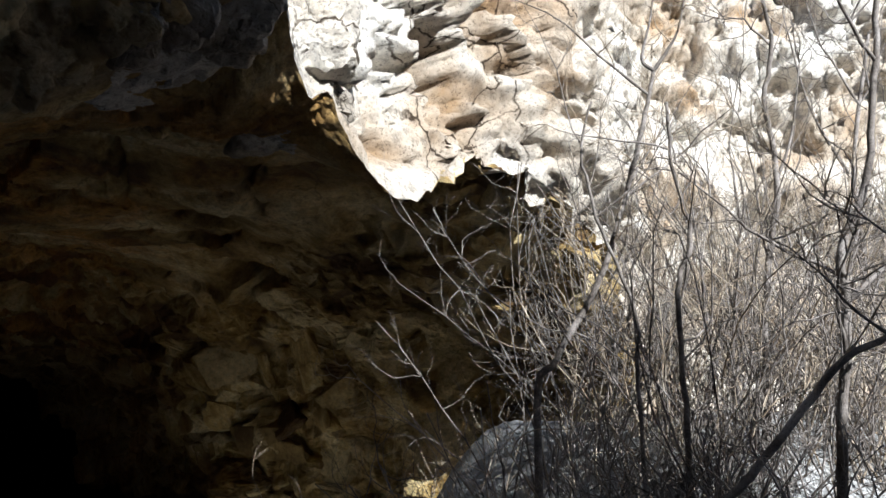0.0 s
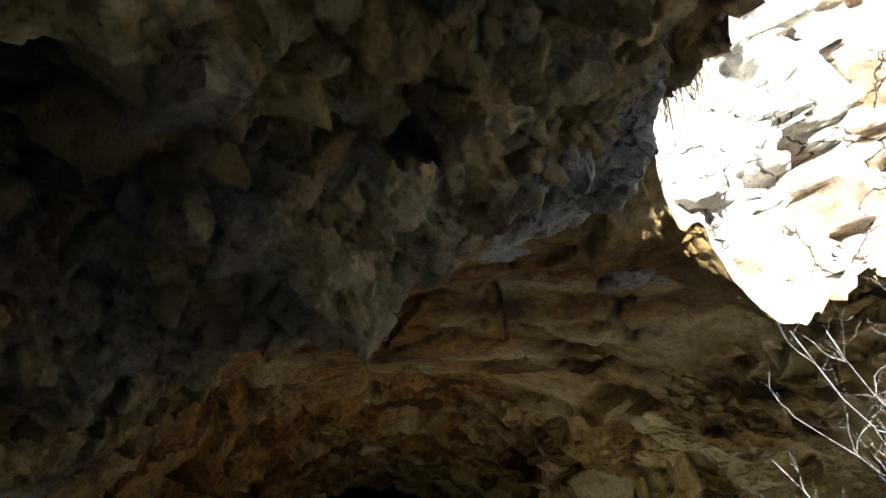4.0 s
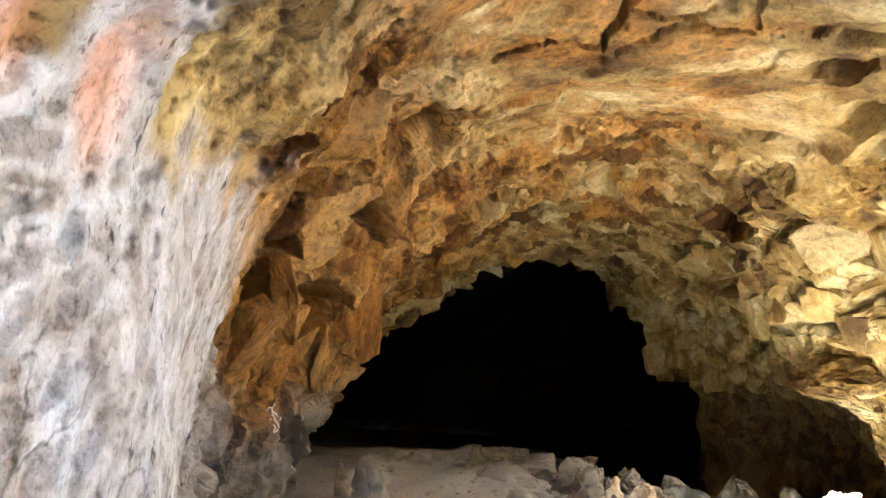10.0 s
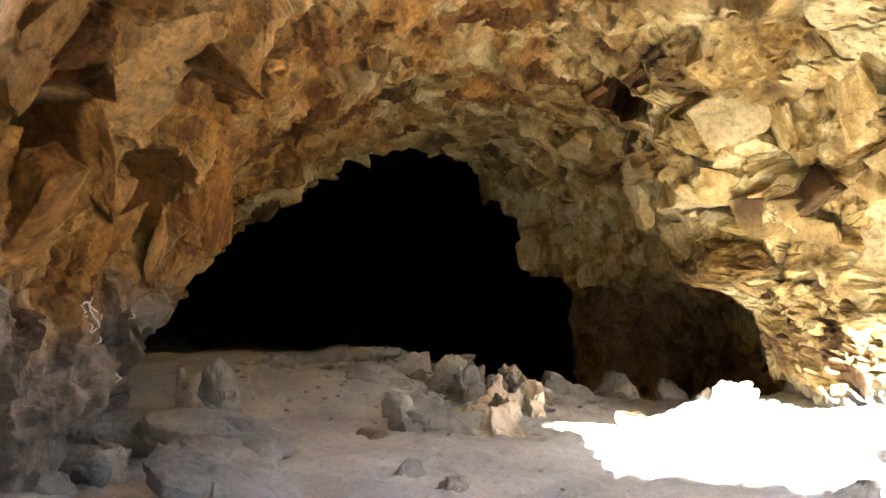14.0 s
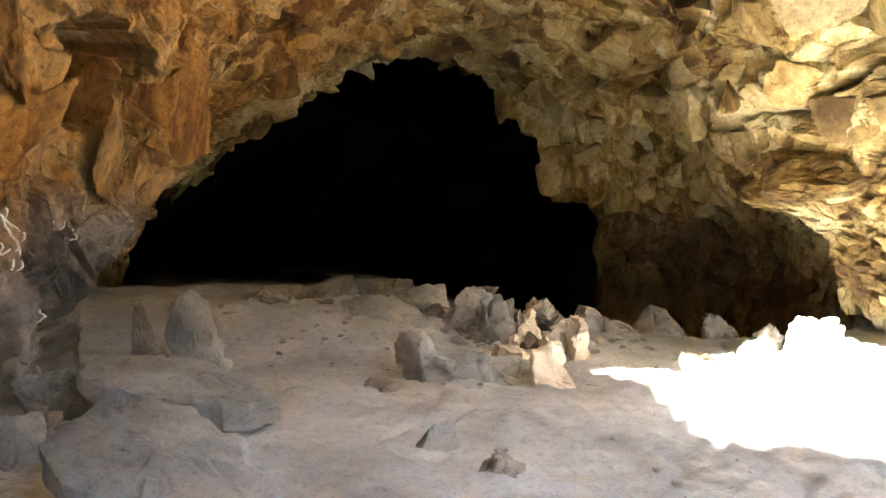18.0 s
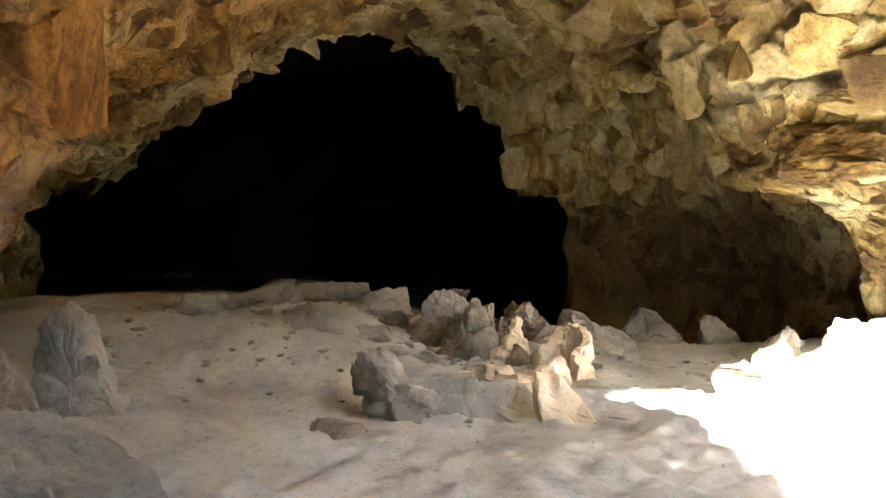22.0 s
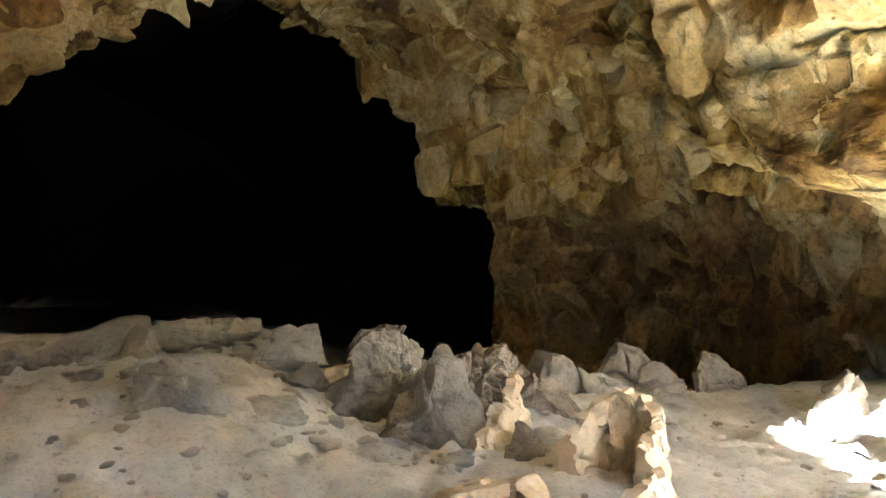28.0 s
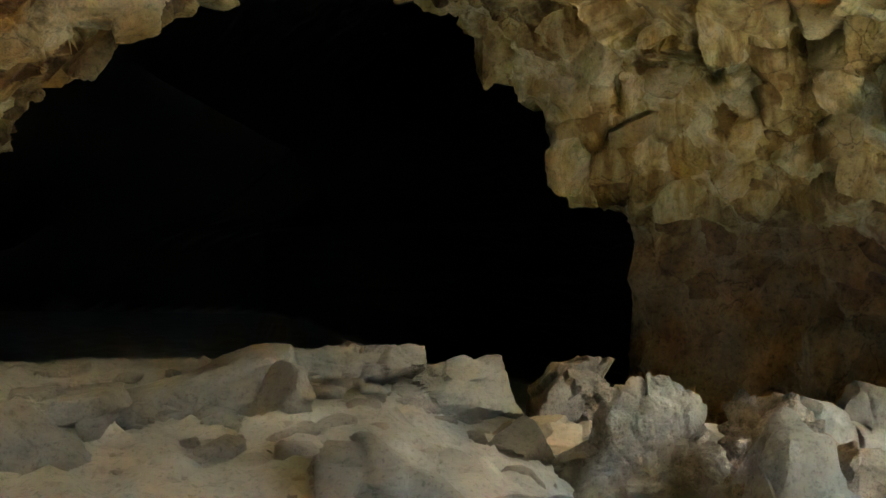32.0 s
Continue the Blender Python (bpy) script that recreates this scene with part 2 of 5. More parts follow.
CAVE = rock_material("cave_rock", (0.13, 0.075, 0.03), (0.43, 0.295, 0.11), (0.7, 0.56, 0.3), 1.0, 0.9, pits=0.35, speckle=0.5, cracks=0.5)
CLIFF = rock_material("cliff_rock", (0.34, 0.23, 0.13), (0.6, 0.53, 0.44), (0.74, 0.7, 0.63), 0.8, 0.7, masks=False, speckle=0.5)
BOULDER = rock_material("fallen_rock", (0.2, 0.19, 0.172), (0.31, 0.298, 0.275), (0.42, 0.407, 0.382), 1.3, 0.8, masks=False, pits=0.3, veins=0.0, speckle=0.32, cracks=0.0)
CLINKER = rock_material("clinker_rock", (0.14, 0.115, 0.095), (0.25, 0.215, 0.18), (0.37, 0.33, 0.28), 3.0, 0.9, masks=False, pits=0.7, veins=0.0, speckle=0.5, cracks=0.0)
TAN = rock_material("tan_rock", (0.4, 0.33, 0.245), (0.48, 0.405, 0.31), (0.55, 0.48, 0.385), 1.5, 0.3, masks=False, pits=0.2, veins=0.0, speckle=0.22, cracks=0.0)
DUST = rock_material("dusty_ground", (0.31, 0.307, 0.297), (0.38, 0.377, 0.366), (0.45, 0.447, 0.436), 1.1, 0.45, masks=False, pits=0.3, veins=0.0, speckle=0.25, cracks=0.0)
BARK = rock_material("grey_bark", (0.1, 0.085, 0.075), (0.2, 0.175, 0.155), (0.33, 0.3, 0.28), 8.0, 0.3, masks=False, veins=0.0, cracks=0.0)
STRAW = rock_material("dry_twig", (0.25, 0.19, 0.13), (0.4, 0.33, 0.25), (0.52, 0.45, 0.36), 8.0, 0.2, masks=False, veins=0.0, cracks=0.0)
ASHEN = rock_material("rim_rock", (0.2, 0.165, 0.12), (0.36, 0.32, 0.27), (0.5, 0.47, 0.43), 1.6, 0.6, masks=False, veins=0.1, speckle=0.6)
CHALK, chalk_n, chalk_l, chalk_b = material("white_paint")
chalk_b.inputs["Base Color"].default_value, chalk_b.inputs["Roughness"].default_value = (0.74, 0.73, 0.7, 1), 0.8


# ---- sheets: smooth surfaces swept through a few cross sections ----
def spline(keys, values, at):
    """Catmull-Rom through values given at keys, along the first axis."""
    keys, values, at = np.asarray(keys, float), np.asarray(values, float), np.asarray(at, float)
    slope = np.zeros_like(values)
    gap = np.diff(keys).reshape((-1,) + (1,) * (values.ndim - 1))
    d = np.diff(values, axis=0) / gap
    slope[1:-1] = (d[1:] * gap[:-1] + d[:-1] * gap[1:]) / (gap[1:] + gap[:-1])
    slope[0], slope[-1] = d[0], d[-1]
    i = np.clip(np.searchsorted(keys, at, side="right") - 1, 0, len(keys) - 2)
    h = (keys[i + 1] - keys[i])
    t = ((at - keys[i]) / h)
    shape = (-1,) + (1,) * (values.ndim - 1)
    t, h = t.reshape(shape), h.reshape(shape)
    return ((2 * t**3 - 3 * t**2 + 1) * values[i] + (t**3 - 2 * t**2 + t) * h * slope[i]
            + (-2 * t**3 + 3 * t**2) * values[i + 1] + (t**3 - t**2) * h * slope[i + 1])


def even(curves, count):
    """Each row of control points as count points, parameter by parameter."""
    k = np.arange(curves.shape[1])
    return np.swapaxes(spline(k, np.swapaxes(curves, 0, 1), np.linspace(0, k[-1], count)), 0, 1)


def sheet(name, grid, mat, masks=None, flip=False):
    """A grid of points (rows, columns, 3) as one smooth mesh."""
    a, b = grid.shape[:2]
    idx = np.arange(a * b).reshape(a, b)
    quads = np.stack([idx[:-1, :-1], idx[1:, :-1], idx[1:, 1:], idx[:-1, 1:]], -1).reshape(-1, 4)
    if flip:
        quads = quads[:, ::-1]
    me = bpy.data.meshes.new(name)
    me.vertices.add(a * b)
    me.vertices.foreach_set("co", np.ascontiguousarray(grid.reshape(-1), dtype=np.float32))
    me.loops.add(quads.size)
    me.loops.foreach_set("vertex_index", np.ascontiguousarray(quads.reshape(-1), dtype=np.int32))
    me.polygons.add(len(quads))
    me.polygons.foreach_set("loop_start", np.arange(0, quads.size, 4, dtype=np.int32))
    me.polygons.foreach_set("use_smooth", np.ones(len(quads), dtype=bool))
    for key, value in (masks or {}).items():
        me.attributes.new(key, "FLOAT", "POINT").data.foreach_set("value", np.ascontiguousarray(value.reshape(-1), dtype=np.float32))
    me.update(calc_edges=True)
    me.materials.append(mat)
    return new(name, me)


SECTIONS = []


def section(s, *points):
    """Left foot, five points up the left wall and over the ceiling, then the ceiling's right edge: (u, z) each."""
    SECTIONS.append((s, points))


section(-7.0, (-1.99, -0.41), (-2.39, 0.89), (-2.49, 1.79), (-2.19, 2.58), (-1.59, 3.18), (-1.09, 3.58), (-0.59, 3.88), (-0.1, 4.18), (0.3, 4.48))
section(0.0, (-2.17, -0.63), (-2.47, 0.56), (-2.47, 1.46), (-2.27, 2.15), (-1.87, 2.55), (-1.38, 2.84), (-0.69, 3.25), (0.3, 3.85), (1.6, 4.66))
section(1.8, (-2.15, -1.04), (-2.4, 0.35), (-2.4, 1.14), (-2.19, 1.83), (-1.8, 2.22), (-1.26, 2.72), (-0.59, 3.09), (0.49, 3.85), (1.99, 4.56))
section(2.8, (-2.18, -1.3), (-2.33, 0.2), (-2.34, 1.01), (-2.2, 1.69), (-1.78, 2.14), (-1.22, 2.81), (-0.63, 3.05), (0.37, 3.78), (1.76, 4.72))
section(3.5, (-2.22, -1.45), (-2.3, 0.14), (-2.26, 0.97), (-2.18, 1.64), (-1.7, 2.08), (-1.07, 2.72), (-0.61, 3.05), (0.31, 3.85), (1.64, 4.82))
section(4.5, (-2.33, -1.55), (-2.36, 0.19), (-2.31, 1.02), (-2.25, 1.68), (-1.81, 2.23), (-1.02, 2.85), (-0.17, 3.12), (0.74, 4.01), (1.86, 4.87))
section(5.3, (-2.44, -1.65), (-2.44, 0.24), (-2.42, 1.13), (-2.3, 1.89), (-1.84, 2.41), (-1.0, 2.93), (0.11, 3.55), (0.94, 4.22), (1.62, 4.75))
section(6.5, (-2.86, -1.84), (-2.96, 0.05), (-2.87, 1.05), (-2.58, 1.95), (-2.08, 2.67), (-1.15, 3.41), (0.1, 3.88), (1.24, 4.0), (2.34, 4.04))
section(7.3, (-3.15, -1.89), (-3.25, -0.05), (-3.15, 1.0), (-2.84, 1.94), (-2.23, 2.79), (-1.28, 3.55), (0.14, 4.08), (1.74, 4.22), (3.33, 3.61))
section(8.2, (-3.55, -1.95), (-3.64, -0.25), (-3.42, 0.93), (-3.08, 1.91), (-2.4, 2.83), (-1.35, 3.71), (0.19, 4.38), (2.17, 4.31), (4.75, 4.5))
section(9.3, (-4.06, -2.05), (-4.17, -0.46), (-3.92, 0.92), (-3.52, 2.04), (-2.77, 3.11), (-1.59, 4.09), (0.21, 4.87), (2.24, 4.53), (7.0, 4.25))
section(10.5, (-4.53, -2.17), (-4.63, -0.58), (-4.4, 0.9), (-3.93, 2.17), (-3.14, 3.3), (-1.84, 4.26), (0.19, 4.78), (2.26, 4.36), (8.7, 3.25))
section(12.0, (-4.82, -2.27), (-4.72, -0.49), (-4.74, 0.87), (-4.26, 2.19), (-3.42, 3.25), (-2.08, 4.28), (0.4, 4.54), (3.27, 4.3), (10.4, 1.7))
section(13.7, (-4.93, -2.26), (-4.8, -0.57), (-4.81, 1.08), (-4.36, 2.37), (-3.59, 3.15), (-2.45, 4.15), (-0.0, 4.66), (3.18, 4.44), (8.18, 3.17))
section(15.0, (-4.95, -2.32), (-4.92, -0.43), (-5.06, 1.03), (-4.67, 2.27), (-3.93, 3.06), (-3.09, 3.87), (-1.22, 4.84), (2.29, 4.64), (6.85, 3.19))
section(16.5, (-5.42, -2.41), (-5.29, -0.6), (-5.16, 0.41), (-4.81, 1.6), (-3.99, 2.47), (-3.14, 3.19), (-1.94, 4.87), (1.38, 4.89), (5.53, 3.38))
section(17.3, (-6.24, -2.42), (-6.04, -1.12), (-5.13, -0.33), (-4.82, 1.12), (-4.28, 2.48), (-3.02, 3.55), (-1.42, 4.97), (1.5, 5.05), (5.1, 3.55))
section(18.4, (-6.95, -3.42), (-6.74, -1.23), (-5.31, -0.55), (-4.77, 0.68), (-4.17, 2.12), (-2.85, 3.67), (-0.85, 4.8), (1.57, 4.9), (4.68, 3.6))
section(20.4, (-7.95, -3.62), (-8.15, -0.92), (-7.54, 0.17), (-5.93, 1.35), (-4.62, 2.35), (-2.89, 3.54), (-0.83, 4.63), (1.48, 4.82), (3.01, 3.21))
section(23.0, (-9.45, -4.51), (-9.55, -0.52), (-8.53, 0.37), (-6.69, 1.34), (-4.87, 2.37), (-3.15, 3.75), (-1.07, 4.56), (1.78, 4.42), (3.63, 2.91))
section(26.5, (-9.96, -5.97), (-9.76, -0.47), (-7.95, 0.53), (-6.31, 1.3), (-4.92, 2.16), (-3.35, 3.06), (-1.19, 4.07), (1.66, 3.78), (3.43, 2.34))
section(30.2, (-10.48, -8.42), (-9.48, -0.4), (-7.78, 0.24), (-6.47, 0.79), (-5.15, 1.74), (-3.48, 2.74), (-1.2, 3.86), (1.13, 3.58), (2.71, 2.35))
section(32.3, (-10.99, -8.78), (-10.17, -2.18), (-8.53, 0.24), (-6.62, 0.74), (-4.84, 1.8), (-2.93, 2.91), (-0.61, 3.88), (0.93, 3.49), (1.55, 2.71))
section(34.0, (-12.5, -8.93), (-12.0, -3.41), (-10.5, 0.73), (-8.0, 1.79), (-5.49, 2.91), (-2.97, 3.67), (-0.4, 4.04), (0.8, 3.67), (1.58, 2.96))
section(36.5, (-18.0, -9.5), (-18.0, -3.0), (-17.0, 3.0), (-14.0, 7.0), (-10.0, 9.0), (-6.0, 10.0), (-2.0, 10.0), (3.0, 9.0), (8.0, 7.0))
section(46.0, (-26.0, -10.0), (-26.0, -3.0), (-25.0, 3.0), (-21.0, 7.5), (-16.0, 10.0), (-10.0, 11.0), (-3.0, 11.0), (4.0, 10.0), (9.0, 7.5))
section(60.0, (-40.0, -10.0), (-40.0, -3.0), (-36.0, 4.0), (-30.0, 8.0), (-24.0, 10.0), (-18.0, 10.0), (-10.0, 10.0), (-4.0, 9.0), (2.0, 6.0))
section(80.0, (-46.0, -10.0), (-45.0, -3.0), (-43.0, 3.0), (-38.0, 6.0), (-32.0, 8.0), (-26.0, 8.0), (-20.0, 8.0), (-14.0, 6.0), (-8.0, 4.0))

RIGHT = []


def right_section(s, *points):
    RIGHT.append((s, points))


right_section(12.0, (9.58, 2.18), (9.68, 1.18), (9.68, 0.38), (9.63, -0.42), (9.59, -1.22), (9.49, -2.42))
right_section(13.7, (8.47, 2.47), (8.57, 1.47), (8.57, 0.57), (8.48, -0.33), (8.38, -1.23), (8.28, -2.43))
right_section(15.0, (7.49, 2.5), (7.75, 1.55), (7.81, 0.65), (7.77, -0.32), (7.7, -1.31), (7.56, -2.53))
right_section(16.5, (6.39, 2.4), (6.81, 1.51), (6.93, 0.72), (6.96, -0.28), (6.97, -1.27), (6.88, -2.67))
right_section(17.8, (5.46, 2.18), (5.92, 1.33), (6.09, 0.76), (6.1, -0.12), (6.18, -0.91), (6.39, -2.7))
right_section(19.2, (4.87, 2.17), (5.29, 1.19), (5.52, 0.58), (5.82, -0.1), (6.04, -1.06), (6.25, -2.74))
right_section(20.4, (4.37, 1.89), (4.77, 0.95), (4.75, 0.28), (5.54, -0.07), (6.2, -1.04), (6.42, -2.99))
right_section(21.2, (3.94, 1.57), (4.25, 0.68), (4.33, 0.1), (5.55, -0.12), (6.36, -1.04), (6.64, -3.06))
right_section(22.0, (3.75, 1.41), (4.08, 0.6), (4.34, 0.21), (5.76, 0.06), (6.6, -0.97), (6.9, -3.05))
right_section(23.0, (3.83, 1.55), (4.48, 0.85), (5.12, 0.61), (6.26, 0.08), (6.9, -0.91), (7.11, -3.0))
right_section(24.0, (4.36, 1.73), (5.1, 0.95), (5.76, 0.66), (6.56, 0.01), (7.09, -0.86), (7.45, -4.07))
right_section(25.3, (4.76, 1.72), (5.34, 0.96), (6.04, 0.43), (6.67, -0.23), (7.05, -0.94), (7.35, -5.08))
right_section(27.3, (4.53, 2.53), (5.03, 1.58), (5.5, 0.89), (6.19, -0.15), (6.67, -1.38), (6.46, -6.72))
right_section(30.0, (3.54, 2.0), (3.92, 1.46), (4.14, 0.91), (4.9, -0.23), (5.71, -1.43), (5.06, -8.3))
right_section(32.4, (1.86, 2.1), (2.15, 1.4), (2.37, 0.53), (3.1, -0.01), (4.09, -1.04), (3.79, -8.58))
right_section(34.0, (3.02, 2.19), (4.0, 1.48), (4.98, 0.77), (5.96, -0.53), (6.95, -3.03), (7.45, -8.53))
right_section(36.5, (10.0, 5.0), (11.5, 3.0), (12.5, 1.0), (13.0, -2.0), (13.0, -5.0), (13.0, -9.5))
right_section(46.0, (11.0, 5.5), (12.5, 3.5), (13.5, 1.4), (14.0, -1.0), (14.0, -5.0), (14.0, -10.0))
right_section(60.0, (5.0, 4.4), (5.6, 3.0), (6.0, 1.0), (6.0, -1.0), (6.0, -5.0), (6.0, -10.0))
right_section(80.0, (-6.0, 2.4), (-5.5, 1.4), (-5.0, 0.5), (-5.0, -1.5), (-5.0, -5.0), (-5.0, -10.0))


# place (s, u, z), reach along each, how far it stands out (minus: a hollow), how abrupt its rim is
BOSSES = [
    ((16.6, -1.9, 4.4), (2.1, 1.0, 1.2), 0.16, 0.96), ((19.7, -2.9, 3.8), (1.0, 0.7, 0.6), -0.7, 0.8), ((19.7, -1.7, 4.5), (0.8, 0.8, 0.6), -0.4, 0.8),
    ((20.3, 4.1, 2.4), (1.5, 1.2, 1.0), 0.15, 0.94), ((21.9, 3.5, 2.6), (0.5, 0.8, 0.8), -0.5, 0.8),
    ((14.8, 3.7, 4.6), (0.8, 0.55, 0.9), -1.1, 0.8), ((13.0, 2.6, 4.5), (0.5, 0.4, 0.6), -0.4, 0.8),
    ((14.0, -2.95, 4.0), (0.7, 0.4, 0.5), -0.8, 0.8),
    ((25.4, 3.8, 2.6), (1.4, 0.8, 0.32), -0.6, 0.8), ((29.2, 2.45, 2.95), (0.6, 0.5, 0.4), -0.6, 0.8), ((27.6, 3.3, 2.7), (0.5, 0.5, 0.3), -0.4, 0.8),
    ((15.8, -5.2, -1.2), (0.7, 0.7, 0.5), -0.5, 0.8), ((17.6, -5.0, 0.35), (0.7, 0.7, 0.7), 0.2, 0.85),
]
# deep holes: place, reach, which way and how far they run into the rock
TUNNELS = [((12.2, -4.5, 1.65), (1.1, 1.3, 0.45), (1.4, -2.2, 0.2)), ((16.0, -4.8, 1.4), (0.55, 1.2, 0.65), (1.0, -1.6, 0.3)), ((20.55, 3.0, 3.6), (0.5, 0.75, 0.45), (1.2, 0.6, 1.2))]
KNOT = [
    ((3.62, -1.6, 2.65), (0.45, 0.26, 0.35), -0.45, 0.6), ((3.4, -1.72, 2.35), (0.4, 0.22, 0.25), -0.35, 0.6), ((3.0, -1.25, 2.75), (0.4, 0.25, 0.35), -0.35, 0.6),
    ((3.65, -0.82, 2.9), (0.4, 0.17, 0.35), -0.4, 0.6), ((2.1, -1.2, 2.65), (0.45, 0.35, 0.4), -0.35, 0.6), ((4.6, -0.75, 3.0), (0.35, 0.25, 0.4), -0.3, 0.6),
    ((3.75, -1.12, 2.7), (0.28, 0.2, 0.3), 0.12, 0.5), ((3.75, -0.42, 2.9), (0.45, 0.26, 0.35), 0.12, 0.5),
]
# cracks, each a chain of places on the rock
CRACKS = [
    (0.28, 0.05, [(8.0, -1.3, 3.75), (8.9, -0.85, 4.3), (9.9, -0.1, 4.75), (9.4, 0.25, 4.75), (9.52, 0.62, 4.87), (9.25, 1.08, 4.75)]),
    (0.3, 0.06, [(12.03, -0.45, 4.5), (11.15, -0.22, 4.64), (10.43, 0.0, 4.8), (9.4, 0.25, 4.75)]),
    (0.35, 0.09, [(7.4, -2.48, 2.26), (8.0, -2.4, 2.75), (8.04, -2.09, 3.05), (8.38, -1.76, 3.4), (8.5, -1.5, 3.7)]),
    (0.28, 0.06, [(12.0, -1.73, 4.32), (11.74, -1.26, 4.44), (11.9, -0.46, 4.49)]),
    (0.25, 0.045, [(11.15, -0.19, 4.64), (11.57, 0.53, 4.7), (11.83, 1.26, 4.52), (11.67, 1.51, 4.5)]),
    (0.25, 0.045, [(9.5, 0.88, 4.83), (10.24, 1.04, 4.6), (11.7, 1.27, 4.5)]),
    (0.3, 0.08, [(6.61, 0.68, 3.95), (7.59, 1.21, 4.14), (8.45, 1.77, 4.32), (9.71, 2.49, 4.56), (10.6, 2.9, 4.4)]),
    (0.25, 0.07, [(15.21, -1.85, 4.46), (16.09, -1.52, 4.81), (17.28, -0.88, 5.04)]),
    (0.4, 0.12, [(21.1, 4.4, 1.46), (19.97, 4.7, 1.54), (18.84, 5.0, 2.06), (18.0, 5.36, 2.39)]),
    (0.3, 0.08, [(17.98, 6.37, 0.76), (18.0, 6.29, 0.37), (17.48, 6.4, 0.0)]),
    (0.3, 0.07, [(20.86, 4.8, 1.17), (20.1, 4.85, 1.0), (19.35, 5.03, 1.04)]),
    (0.3, 0.07, [(20.4, 4.7, 0.75), (20.19, 4.81, 0.49), (19.76, 5.2, 0.45)]),
    (0.3, 0.1, [(14.6, -4.2, 2.6), (15.45, -3.76, 3.12), (15.45, -3.23, 3.53), (15.57, -2.86, 3.89)]),
    (0.35, 0.1, [(11.07, -3.84, 2.18), (11.1, -3.81, 2.43), (11.65, -3.7, 2.78), (12.4, -3.6, 3.0)]),
]


def near_chain(su, way, chain):
    """Distance to a chain of places, measured along the rock and not into it."""
    best = np.full(su.shape[:-1], 9.0)
    for a, b in zip(chain[:-1], chain[1:]):
        a, b = np.array(a), np.array(b)
        ab = b - a
        f = np.clip(((su - a) @ ab) / (ab @ ab), 0, 1)
        rel = (su - a) - f[..., None] * ab
        into = (rel * way).sum(-1)
        best = np.minimum(best, np.linalg.norm(rel - into[..., None] * way, axis=-1) + 9.0 * (np.abs(into) > 0.7))
    return best


def zones(su, warp):
    """Where each kind of rock shows: smooth lime wall, knobby roof, slabs, blocks, curtain, flutes and pitted crust."""
    s, u, z = su[..., 0], su[..., 1], su[..., 2]
    left = step(-1.5, -2.1, u + 0.30 * np.clip(s - 5.5, 0, 9)) * step(2.3, 1.8, z) * step(10.5, 8, s) * step(-4, 0, s)
    knobs = step(1.6, 2.4, s) * step(4.9, 4.2, s) * step(-1.7, -1.2, u) * step(1.2, 0.5, u)
    plates = step(4.6, 5.6, s) * step(18.5, 16.8, s + 0.8 * warp[..., 0]) * step(-2.6, -1.6, u) * step(4.4, 3.4, u)
    arch = step(-1.8, -2.8, u) * step(8.0, 9.5, s) * step(19.5, 17.5, s) * step(0.2, 0.9, z)
    blocks = step(2.0, 2.9, u) * step(21.9, 23.2, s)
    curtain = step(3.0, 3.8, u) * step(22.9, 21.9, s) * step(14.0, 16.0, s)
    courses = curtain * step(0.3, -0.2, z + 0.3 * warp[..., 2]) * step(21.0, 19.5, s)
    flutes = step(-3.4, -4.1, u) * step(9.5, 11.0, s) * step(18.6, 17.4, s) * step(1.2, 0.2, z)
    crust = step(-0.9, -1.4, u + 0.1 * np.clip(s - 4, 0, 4)) * step(1.7, 2.1, z + 0.2 * warp[..., 1]) * step(7.0, 5.2, s) * step(0.5, 1.5, s)
    return left, knobs, plates, arch, blocks, curtain, courses, flutes, crust


def warping(su):
    return np.stack([fbm(su, 0.7, 3, 71), fbm(su, 0.7, 3, 74), fbm(su, 0.7, 3, 79)], -1)


def relief(su):
    """How far the rock stands in from the swept surface, by place."""
    s, u, z = su[..., 0], su[..., 1], su[..., 2]
    warp = warping(su)
    left, knobs, plates, arch, blocks, curtain, courses, flutes, crust = zones(su, warp)
    calm = (1 - 0.9 * left) * (1 - 0.85 * plates) * (1 - 0.6 * curtain) * (1 - 0.5 * arch) * (1 - 0.5 * blocks)
    h = 0.10 * fbm(su, 2.0, 3, 3) * (1 - 0.7 * left) * (1 - 0.5 * plates)
    h = h + 0.07 * ridged(su * np.array([0.8, 1, 1.2]), 1.0, 4, 21) * calm
    h = h + 0.035 * fbm(su, 0.3, 3, 41) * (0.25 + 0.75 * calm) + 0.018 * ridged(su, 0.22, 2, 45) * (0.3 + 0.7 * calm)
    h = h - 0.16 * blocks
    # slabs of the near ceiling, each a little above or below the next
    h = h + partly(plates, lambda on: facets((su + 0.25 * warp)[on] * np.array([0.75, 1, 0.3]), 1.7, 9, 0.05, 0.1, 0.03, 0.05))
    # past the inner lip the roof rises into the dark chamber
    inner = np.interp(u, [-9, -6.6, -4.8, -2.7, -1.0, 0.2, 2.2, 3.0], [30.6, 30.2, 28.4, 29.4, 32.5, 34.8, 32.6, 32.8])
    h = h - 5.0 * step(0.0, 1.0, s - inner - 0.5 * warp[..., 1]) * step(-1.2, -0.2, z)
    return h


